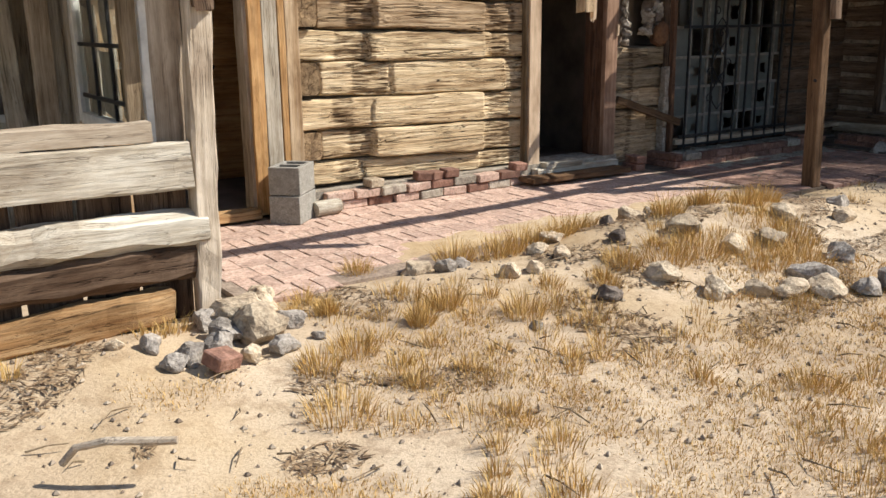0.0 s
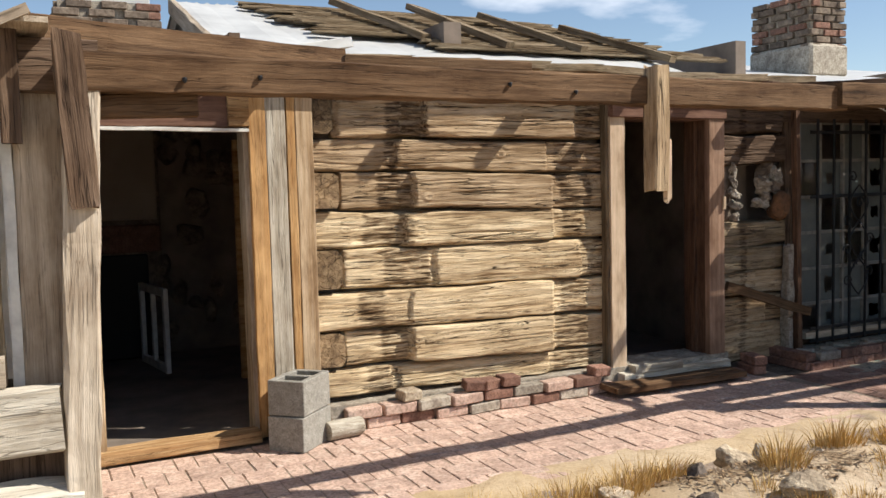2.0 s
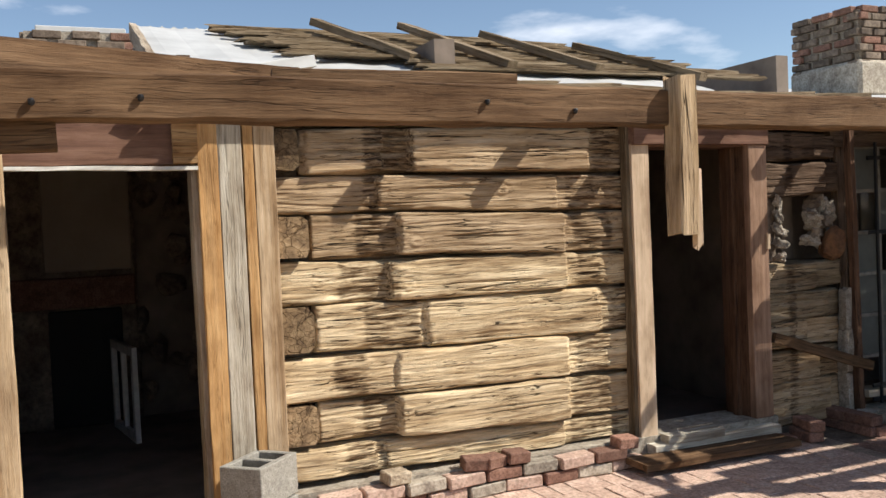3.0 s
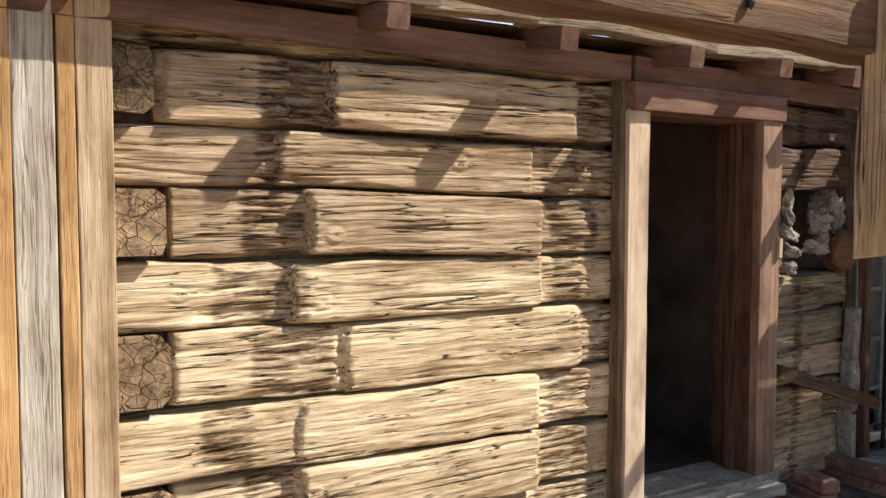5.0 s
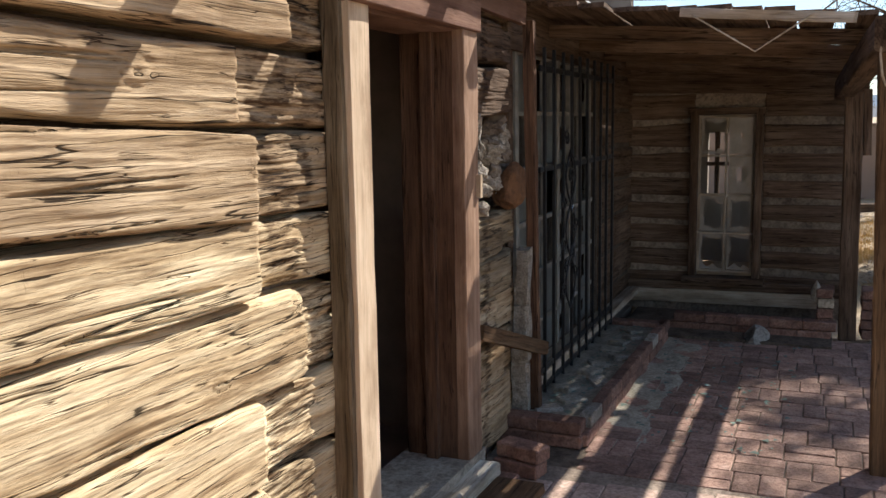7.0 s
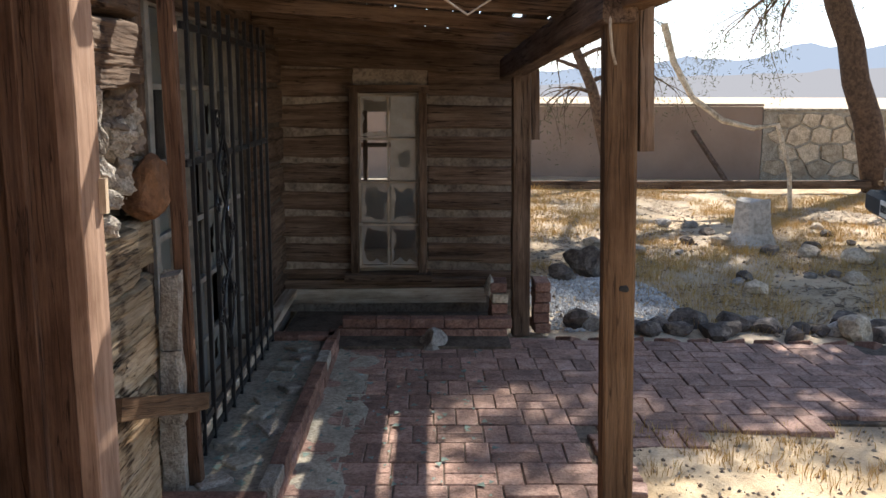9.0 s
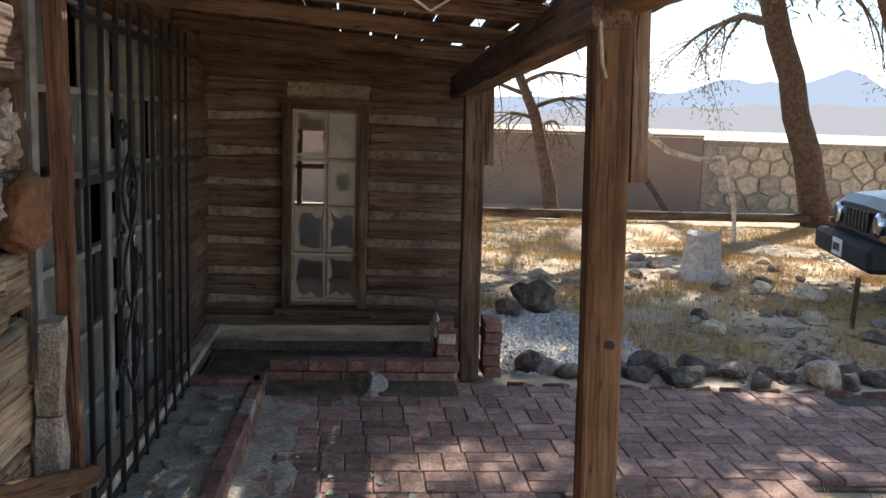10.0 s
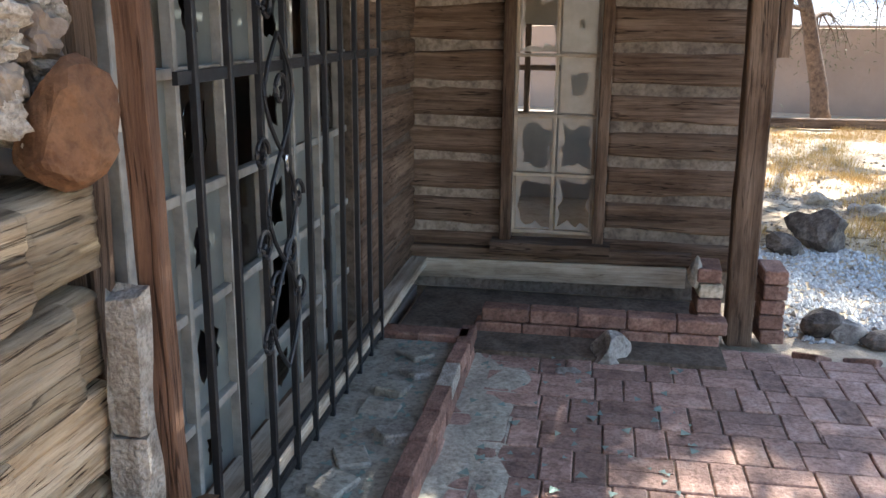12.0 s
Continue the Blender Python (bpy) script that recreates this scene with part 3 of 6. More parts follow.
upright("stop", 2.87, 0.06, 0.10, 1.80, 0.03, 0.05, M_GRATEPOST, door_2, bow=0.002, rough=0.002)
upright("strike_plate", 3.015, -0.088, 1.16, 1.25, 0.02, 0.02, M_CASING, door_2)
timber("head_jamb", (2.15, 0.07, 1.80), (2.9, 0.07, 1.80), 0.22, 0.03, M_REDWOOD, door_2, bow=0.002, rough=0.002)
timber("threshold", (2.08, -0.03, 0.085), (2.99, -0.03, 0.085), 0.28, 0.05, M_PALE, door_2)
timber("sill_log", (2.17, -0.13, 0.125), (2.55, -0.15, 0.128), 0.09, 0.05, M_PALE, door_2, "bleached strip of wood on the sill", rough=0.012)
timber("step_board", (1.88, -0.26, 0.055), (2.95, -0.27, 0.05), 0.20, 0.035, M_BEAM, door_2)

# ---- right part of the front: turned slightly ----
RIGHT = Matrix.Translation((3.03, 0, 0)) @ Matrix.Rotation(math.atan2(0.08, 3.63), 4, "Z")


def rpt(u, v, z):
    return tuple(RIGHT @ Vector((u, v, z)))


wall_right = thing("wall_right", (3.03, 0, 0), "weathered log wall with a rubble-edged hole", "wall", kind="structure")
RZ = (2.05, 1.88, 1.69, 1.475, 1.06, 0.88, 0.70, 0.52, 0.32, 0.05)
# Wood darkens upward by course: the roof's shade put into the logs' colour.
for c in range(9):
    if c == 3:
        hewn(wall_right, 0.0, 0.13, RZ[4], RZ[4], RZ[3], RZ[3], [], 31, M_RUBBLE, RIGHT)
    else:
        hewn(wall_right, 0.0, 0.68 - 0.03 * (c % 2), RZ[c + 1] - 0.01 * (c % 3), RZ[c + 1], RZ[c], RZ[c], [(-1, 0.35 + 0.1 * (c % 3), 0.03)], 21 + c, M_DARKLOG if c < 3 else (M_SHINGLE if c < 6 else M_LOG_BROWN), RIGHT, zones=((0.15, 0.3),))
rnd = random.Random(77)
for i in range(16):
    u, z = rnd.uniform(0.47, 0.70), 1.09 + 0.36 * (i + 0.5) / 16
    part("stone", rock_bm(rnd.uniform(0.04, 0.07), 0.06, rnd.uniform(0.04, 0.065), 60 + i, 4, 0.5), M_LIME if i % 3 else M_RUBBLE, wall_right, "", RIGHT @ pose(u, 0.05, z, 20 * i, 0, 30 * i))
for i in range(5):
    part("stone", rock_bm(0.03, 0.06, 0.035, 90 + i, 4, 0.5), M_LIME, wall_right, "", RIGHT @ pose(0.13, -0.03, 1.10 + 0.085 * i, 20 * i, 0, 30 * i))
part("stone", rock_bm(0.10, 0.085, 0.115, 81, 4, 0.12), M_RUST, wall_right, "rust-coloured stone in the hole", RIGHT @ pose(0.60, -0.005, 1.165))
timber("brace", rpt(0.02, -0.07, 0.62), rpt(0.80, -0.12, 0.37), 0.03, 0.065, M_BEAM, wall_right, "loose diagonal board nailed across")
upright("backing_board", 3.775, 0.08, 0.0, 2.04, 0.07, 0.06, M_DARKLOG, wall_right)
for i, (z0, z1) in enumerate(((0.05, 0.33), (0.335, 0.60), (0.605, 0.87))):
    timber("plaster_strip", (3.68 + 0.004 * i, -0.026 - 0.006 * i, z0), (3.682 - 0.003 * i, -0.03 - 0.006 * i, z1), 0.05, 0.078 - 0.005 * i, M_LIME, wall_right, "pale crumbling strip of plaster", step=0.03, rough=0.016, ragged=0.014, bevel=0.3)

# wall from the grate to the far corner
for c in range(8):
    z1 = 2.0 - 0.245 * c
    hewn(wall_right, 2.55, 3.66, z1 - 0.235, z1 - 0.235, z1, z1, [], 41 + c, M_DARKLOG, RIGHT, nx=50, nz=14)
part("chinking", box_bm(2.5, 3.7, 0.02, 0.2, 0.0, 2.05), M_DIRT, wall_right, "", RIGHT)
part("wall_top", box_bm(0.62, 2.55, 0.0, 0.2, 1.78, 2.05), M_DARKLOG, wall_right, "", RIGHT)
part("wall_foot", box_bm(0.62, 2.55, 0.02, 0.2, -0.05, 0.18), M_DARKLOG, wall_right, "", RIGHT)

# ---- far wall with its window ----
FARX = 6.66
wall_far = thing("wall_far", (FARX, -0.5, 0), "dark shaded log wall with pale chinking", "wall", kind="structure")
FAR = Matrix.Translation((FARX, 0.10, 0)) @ Matrix.Rotation(-math.pi / 2, 4, "Z")   # x runs to -y, front faces -x
fz = [1.66, 1.43, 1.22, 1.03, 0.85, 0.68, 0.50, 0.32, 0.14]
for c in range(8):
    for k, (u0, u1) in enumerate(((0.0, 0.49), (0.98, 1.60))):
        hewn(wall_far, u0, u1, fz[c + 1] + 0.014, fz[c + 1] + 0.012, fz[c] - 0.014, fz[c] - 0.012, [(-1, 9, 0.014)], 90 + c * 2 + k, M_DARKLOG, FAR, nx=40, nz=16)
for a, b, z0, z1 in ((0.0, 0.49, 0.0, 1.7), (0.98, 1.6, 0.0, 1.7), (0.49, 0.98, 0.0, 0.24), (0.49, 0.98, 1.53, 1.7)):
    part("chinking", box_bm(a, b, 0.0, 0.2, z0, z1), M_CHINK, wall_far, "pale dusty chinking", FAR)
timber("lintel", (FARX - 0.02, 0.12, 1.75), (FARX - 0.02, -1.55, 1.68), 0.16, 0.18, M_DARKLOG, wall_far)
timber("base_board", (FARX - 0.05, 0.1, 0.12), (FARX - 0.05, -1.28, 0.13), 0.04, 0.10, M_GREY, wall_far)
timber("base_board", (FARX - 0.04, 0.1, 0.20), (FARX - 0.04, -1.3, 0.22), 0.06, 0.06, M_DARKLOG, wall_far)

window_1 = thing("window_1", (FARX, -0.6, 0.3), "narrow wooden window with eight broken panes", "window", kind="structure")
wy0, wy1, wz0, wz1 = -0.42, -0.82, 0.31, 1.475
for y in (wy0 + 0.025, wy1 - 0.03):
    upright("window_frame", FARX - 0.03, y, wz0 - 0.05, wz1 + 0.04, 0.10, 0.055, M_DARKLOG, window_1, bow=0.002, rough=0.002)
timber("window_frame", (FARX - 0.03, wy0 + 0.07, wz1 + 0.03), (FARX - 0.03, wy1 - 0.07, wz1 + 0.03), 0.10, 0.05, M_DARKLOG, window_1, bow=0.002)
timber("window_sill", (FARX - 0.06, wy0 + 0.09, wz0 - 0.05), (FARX - 0.06, wy1 - 0.09, wz0 - 0.05), 0.16, 0.05, M_DARKLOG, window_1, bow=0.002)
for y in (wy0 - 0.01, (wy0 + wy1) / 2, wy1 + 0.01):
    upright("sash_bar", FARX - 0.01, y, wz0, wz1, 0.022, 0.016, M_GREY, window_1, bow=0.001, rough=0.001)
for i in range(5):
    z = wz0 + 0.01 + (wz1 - wz0 - 0.02) * i / 4
    timber("sash_bar", (FARX - 0.012, wy0, z), (FARX - 0.012, wy1, z), 0.022, 0.016, M_GREY, window_1, bow=0.001, rough=0.001)


def shard_bm(w, h, hole, seed):
    """A thin pane lying in the x-z plane with a ragged hole, or whole if hole is 0."""
    rnd = random.Random(seed)
    bm = bmesh.new()
    outer, inner = [], []
    n = 20
    for i in range(n):
        a = (i + 0.5) / n * math.tau
        c, s = math.cos(a), math.sin(a)
        k = 0.5 / max(abs(c), abs(s))
        r = hole * (0.75 + 0.45 * rnd.random())
        outer.append((c * k * w, s * k * h))
        inner.append((c * k * w * r, s * k * h * r))
    fr = [[bm.verts.new((x, d, z)) for x, z in ring] for d in (0, 0.003) for ring in (outer, inner)]
    for i in range(n):
        j = (i + 1) % n
        bm.faces.new((fr[0][i], fr[0][j], fr[1][j], fr[1][i]))
        bm.faces.new((fr[2][j], fr[2][i], fr[3][i], fr[3][j]))
        bm.faces.new((fr[1][i], fr[1][j], fr[3][j], fr[3][i]))
    return bm


M_DUSTY = plain("dusty_pane", (0.33, 0.29, 0.245), 0.25, 0, 0.3, 10, 0.05, 0.5)
pw, ph = 0.178, 0.266
for col in (0, 1):
    for row in range(4):
        if row == 2 and col == 0:
            continue
        m = Matrix.Translation((FARX + 0.002, wy0 - 0.02 - pw / 2 - col * (pw + 0.02), wz0 + 0.02 + ph / 2 + row * (ph + 0.022))) @ Matrix.Rotation(-math.pi / 2, 4, "Z")
        pane = part("pane", shard_bm(pw, ph, (0.80, 0.74, 0.80, 0.82)[row] if col == 0 else (0.82, 0.74, 0.40, 0.16)[row], row * 2 + col), M_DUSTY, window_1, "broken dusty pane", m)


# ---- dark rooms behind the openings ----
room = thing("wall_inside", (0, 2.5, 0), "dim interior walls of the cabin", "wall", kind="structure")
for box in ((-4.2, 6.9, 2.9, 3.05, 0, 2.6), (-4.35, -4.2, -0.2, 3.05, 0, 2.3), (1.0, 1.12, 0.2, 2.9, 0.0, 2.4), (-4.2, -1.3, 0.05, 0.2, 0, 2.1), (3.45, 3.55, 0.25, 2.9, 0.0, 2.4)):
    part("wall_panel", box_bm(*box), M_INSIDE, room)
part("wall_panel", box_bm(FARX, FARX + 0.1, 0.1, 2.9, 0.0, 2.4), M_INSIDE, room)
tagged(part("floor_inside", box_bm(-4.3, 6.6, 0.05, 3.0, -0.05, 0.02), M_INSIDE), "dark cabin floor", "floor", kind="structure")
tagged(part("ceiling", box_bm(-4.3, 6.7, 0.21, 3.0, 2.03, 2.06), M_INSIDE), "dark board ceiling of the cabin", "ceiling", kind="structure")

# room beyond the far window: back wall with a bright window
far_room = thing("wall_far_room", (9, -0.5, 0), "walls of the room beyond the far window", "wall", kind="structure")
# The -y wall keeps an unseen opening, added to let daylight into the room.
for box in ((6.86, 9.2, 0.1, 0.2, 0, 1.85), (9.2, 9.3, -1.5, -0.50, 0, 1.85), (9.2, 9.3, -0.17, 0.2, 0, 1.85), (9.2, 9.3, -0.50, -0.17, 0, 0.67), (9.2, 9.3, -0.50, -0.17, 1.31, 1.85), (6.86, 7.4, -1.52, -1.42, 0, 1.85), (8.9, 9.3, -1.52, -1.42, 0, 1.85), (7.4, 8.9, -1.52, -1.42, 0, 0.55), (7.4, 8.9, -1.52, -1.42, 1.6, 1.85), (6.7, 9.3, -1.55, 0.2, 1.8, 1.86)):
    part("wall_panel", box_bm(*box), M_PLASTER, far_room)
w2 = thing("window_2", (9.2, -0.35, 0.9), "small bright window across the far room", "window", kind="structure")
upright("sash_bar", 9.2, -0.265, 0.66, 1.32, 0.05, 0.045, M_DARKLOG, w2)
timber("sash_bar", (9.2, -0.16, 1.0), (9.2, -0.51, 1.0), 0.04, 0.04, M_DARKLOG, w2)

# chimney breast seen through the first doorway
fireplace = thing("fireplace", (-1.0, 2.7, 0.02), "rubble fireplace with a dark hearth", "fireplace")
part("breast", box_bm(-1.75, -0.40, 2.74, 2.95, 0.02, 2.02, 0.02), M_RUBBLE, fireplace)
part("plaster", box_bm(-1.03, -0.43, 2.72, 2.76, 1.16, 2.0, 0.01), M_PLASTER, fireplace, "pale plaster patch above the mantel")
part("mantel", box_bm(-1.6, -0.42, 2.66, 2.76, 0.90, 1.12, 0.01), M_BRICK, fireplace, "red brick mantel")
# Flat black panel paints the shade inside the hearth opening.
part("hearth", box_bm(-1.02, -0.52, 2.715, 2.75, 0.03, 0.88, 0.01), M_RUBBER, fireplace, "black panel in place of the dark hearth opening")
rnd = random.Random(5)
for i in range(46):
    x, z = rnd.uniform(-0.5, 0.7), rnd.uniform(0.1, 2.0)
    part("stone", rock_bm(rnd.uniform(0.09, 0.17), 0.08, rnd.uniform(0.07, 0.14), 200 + i % 9, 2), M_RUBBLE, fireplace, "", pose(x, 2.86, z, 0, 0, 90 * i))
sash = thing("old_window", (-0.55, 2.3, 0.02), "small white-painted two-pane sash leaning in the dark room", "window")
SA = frame_to((-0.60, 2.62, 0.02), (-0.50, 1.98, 0.02))
for u in (0.02, 0.32, 0.625):
    part("stile", timber_bm(0.64, 0.035, 0.035 if u == 0.32 else 0.055, 300, 0.001, 0.001), M_WHITE, sash, "", SA @ Matrix.Translation((u, 0, 0.0)) @ Matrix.Rotation(-math.pi / 2, 4, "Y"))
for z in (0.03, 0.61):
    part("rail", timber_bm(0.64, 0.034, 0.06, 301, 0.001, 0.001), M_WHITE, sash, "", SA @ Matrix.Translation((0.0, 0, z)))

# ---- porch timbers ----
def beam_y(x):
    return -1.85 + 0.059 * (x + 1.2)


post_1 = thing("porch_post", (-1.27, -1.85, 0), "leaning grey porch post with a spliced upper piece", "post", "porch posts")
timber("shaft", (-1.34, -1.89, -0.05), (-1.26, -1.84, 1.72), 0.105, 0.10, M_GREY, post_1, rough=0.012, bow=0.012, step=0.08)
timber("splice", (-1.272, -1.925, 1.352), (-1.30, -1.915, 1.88), 0.085, 0.04, M_DARKLOG, post_1, "dark weathered splice board", rough=0.01, ragged=0.02)
porch_beam = thing("porch_beam", (0, -1.78, 1.7), "long brown weathered porch beam with bolt holes", "beam")
timber("beam_length", (-1.30, beam_y(-1.30) + 0.0, 1.768), (2.32, beam_y(2.32), 1.766), 0.10, 0.122, M_BEAM, porch_beam, rough=0.008, step=0.06)
timber("beam_length", (2.24, beam_y(2.24) - 0.03, 1.785), (3.85, beam_y(3.85), 1.80), 0.10, 0.12, M_BEAM, porch_beam, "darker second length of beam", rough=0.008, step=0.06)
timber("beam_length", (3.62, beam_y(3.62) + 0.05, 1.755), (6.35, beam_y(6.35) + 0.02, 1.62), 0.11, 0.13, M_DARKLOG, porch_beam, "dark shaded length of beam", rough=0.008)
timber("bracket", (-1.25, -1.80, 1.665), (-0.90, -1.79, 1.675), 0.06, 0.075, M_BEAM, porch_beam)
for bx in (-0.95, -0.7, 0.3, 0.62):
    part("bolt", rock_bm(0.012, 0.01, 0.012, 5, 2, 0.05), M_IRON, porch_beam, "rusty bolt head", pose(bx, beam_y(bx) - 0.055, 1.765 + 0.02 * math.sin(bx * 9)))
hang = thing("hanging_post", (1.06, -1.75, 1.30), "broken post stub hanging from the porch beam", "post stub")
timber("stub", (1.035, beam_y(1.1) - 0.065, 1.87), (1.035, beam_y(1.1) - 0.06, 1.34), 0.075, 0.09, M_LOG_BROWN, hang, rough=0.006, ragged=0.012, step=0.05)
timber("splinter", (1.085, beam_y(1.1) - 0.08, 1.56), (1.09, beam_y(1.1) - 0.075, 1.29), 0.025, 0.03, M_CASING, hang, ragged=0.02)

post_2 = thing("porch_post", (3.7, -1.57, 0), "square brown porch post with a dark knot hole", "post", "porch posts")
timber("shaft", (3.705, -1.585, -0.03), (3.70, -1.535, 1.75), 0.10, 0.105, M_BEAM, post_2, rough=0.004, bow=0.003)
timber("splice", (3.73, -1.64, 1.28), (3.73, -1.62, 1.78), 0.08, 0.05, M_DARKLOG, post_2, "short side board with a chamfered foot")
part("knot", rock_bm(0.008, 0.020, 0.018, 9, 2, 0.1), M_RUBBER, post_2, "dark knot hole", pose(3.652, -1.575, 0.825))
part("wire", tube_bm([Vector((3.63, -1.49, 1.74)), Vector((3.61, -1.49, 1.67)), Vector((3.62, -1.50, 1.60)), Vector((3.63, -1.515, 1.56))], [0.005] * 4, 6), M_GREY, post_2, "bent wire end")
post_3 = thing("porch_post", (6.15, -1.45, 0), "dark porch post at the far corner", "post", "porch posts")
timber("shaft", (6.15, -1.475, -0.02), (6.15, -1.45, 1.6), 0.11, 0.11, M_DARKLOG, post_3)
timber("splice", (6.17, -1.545, 1.2), (6.17, -1.535, 1.62), 0.10, 0.05, M_DARKLOG, post_3)

# ---- porch roof over the far part ----
porch_roof = thing("porch_roof", (5.3, -0.7, 1.8), "dark sagging board roof of the porch with gaps", "porch roof", kind="structure")
rnd = random.Random(8)
yv = 0.06
i = 0
while yv > -1.72:
    x0 = 3.97 + rnd.uniform(-0.10, 0.08)
    w = rnd.uniform(0.11, 0.15)
    gap = 0.008 if yv > -1.15 else (0.05 if i % 2 else 0.015)
    z = 1.83 + 0.135 * (yv + 1.6) / 1.5
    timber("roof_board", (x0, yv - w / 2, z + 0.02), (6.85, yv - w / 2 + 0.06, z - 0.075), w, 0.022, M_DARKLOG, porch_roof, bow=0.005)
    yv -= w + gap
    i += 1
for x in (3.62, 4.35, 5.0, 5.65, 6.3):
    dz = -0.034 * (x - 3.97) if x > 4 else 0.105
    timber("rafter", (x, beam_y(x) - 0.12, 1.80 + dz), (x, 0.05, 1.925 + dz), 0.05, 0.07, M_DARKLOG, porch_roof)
timber("loose_lath", (3.6, -1.40, 1.82), (3.95, -0.7, 1.92), 0.03, 0.04, M_GREY, porch_roof)
part("wire", tube_bm([Vector((3.55, -0.80, 1.86)), Vector((3.6, -1.04, 1.71)), Vector((3.65, -1.25, 1.85))], [0.004] * 3, 6), M_GREY, porch_roof, "sagging loop of pale wire")

# ---- main roof ----
def slope_bm(x0, x1, y0, z0, y1, z1, pitch=0.07, amp=0.009, thick=0.012):
    """Corrugated sheet from the eave (y0, z0) to the ridge (y1, z1)."""
    bm = bmesh.new()
    n = int((x1 - x0) / (pitch / 4))
    rows = []
    for k, (y, z) in enumerate(((y0, z0), ((y0 + y1) / 2, (z0 + z1) / 2 - 0.01), (y1, z1))):
        rows.append([bm.verts.new((x0 + (x1 - x0) * i / n, y, z + amp * math.sin(i / 4 * math.tau))) for i in range(n + 1)])
    for r0, r1 in zip(rows, rows[1:]):
        for i in range(n):
            bm.faces.new((r0[i], r0[i + 1], r1[i + 1], r1[i]))
    g = bmesh.ops.extrude_face_region(bm, geom=bm.faces[:])
    for v in g["geom"]:
        if isinstance(v, bmesh.types.BMVert):
            v.co.z -= thick
    bmesh.ops.recalc_face_normals(bm, faces=bm.faces)
    return bm


roof = thing("roof", (1.5, 1.0, 2.1), "low roof of pale metal sheets and broken shingle lath", "roof", kind="structure")
part("metal_sheet", slope_bm(-0.42, 2.6, -0.14, 2.10, 1.5, 2.68, 0.3, 0.004), M_METAL, roof, "pale weathered metal sheet")
part("metal_sheet", slope_bm(-0.42, 2.6, 3.2, 2.10, 1.5, 2.68), M_METAL, roof)
part("metal_sheet", slope_bm(2.5, 11.0, -0.14, 2.07, 4.9, 2.97, 0.3, 0.004), M_METAL, roof, "flat grey sheet roofing")
part("under_boards", box_bm(-0.3, 6.9, -0.05, 3.0, 2.065, 2.08), M_DARKLOG, roof)
part("gable_wall", box_bm(-0.36, -0.3, 0.1, 2.9, 2.08, 2.25), M_DARKLOG, roof)
timber("gable_board", (-0.44, -0.15, 2.07), (-0.44, 1.5, 2.645), 0.04, 0.10, M_GREY, roof)
for i in range(19):
    y = 0.15 + i * 0.07
    x0 = 0.30 + 0.30 * rnd.random() - 0.02 * i + (0.5 if i < 4 else 0)
    x1 = 3.0 - 0.055 * i + 0.35 * rnd.random()
    timber("lath", (x0, y, 2.13 + (y + 0.14) * 0.355), (x1, y, 2.125 + (y + 0.14) * 0.355), 0.085, 0.016, M_SHINGLE, roof, bow=0.015, ragged=0.05)
for x, y, up in ((0.62, 0.85, 0.05), (1.15, 0.7, 0.08), (1.72, 0.7, 0.05), (2.3, 0.5, 0.03)):
    timber("batten", (x + 0.30, y - 0.55, 2.16 + (y - 0.41) * 0.355), (x, y + 0.35, 2.16 + up + (y + 0.49) * 0.355), 0.075, 0.045, M_SHINGLE, roof, "loose dark batten")
for x in (-0.15, 0.86, 1.56, 2.22, 2.78, 3.3):
    timber("rafter_end", (x, 0.2, 2.07), (x, -0.28, 2.02 - 0.01 * x), 0.08, 0.08, M_REDWOOD, roof)
timber("fascia", (-0.3, -0.06, 2.0), (2.06, -0.06, 1.965), 0.03, 0.10, M_REDWOOD, roof, "sun-faded brown fascia board", bow=0.004)
timber("fascia", (2.08, -0.06, 1.965), (3.7, -0.04, 1.93), 0.03, 0.10, M_REDWOOD, roof, "sun-faded brown fascia board", bow=0.004)
timber("loose_board", (-0.3, -1.58, 1.868), (0.45, -1.70, 1.848), 0.09, 0.055, M_BEAM, roof, "loose board lying on the beam")
timber("loose_board", (-1.42, -1.72, 1.92), (0.0, -0.75, 2.0), 0.03, 0.10, M_BEAM, roof, "ragged dark edge board", ragged=0.03)
for i in range(9):
    timber("eave_lath", (-0.35 + 0.45 * i, -0.155, 2.088 - (0.03 if i > 5 else 0)), (0.15 + 0.45 * i, -0.16, 2.096 - (0.03 if i > 4 else 0)), 0.09, 0.05, M_SHINGLE, roof, ragged=0.04)
timber("scroll", (-0.30, -0.45, 2.06), (0.15, -0.40, 2.14), 0.10, 0.05, M_METAL, roof, "curled strip of roofing")
timber("scroll", (-0.85, -0.4, 2.06), (-0.35, -0.35, 2.08), 0.08, 0.05, M_METAL, roof, "curled strip of roofing")


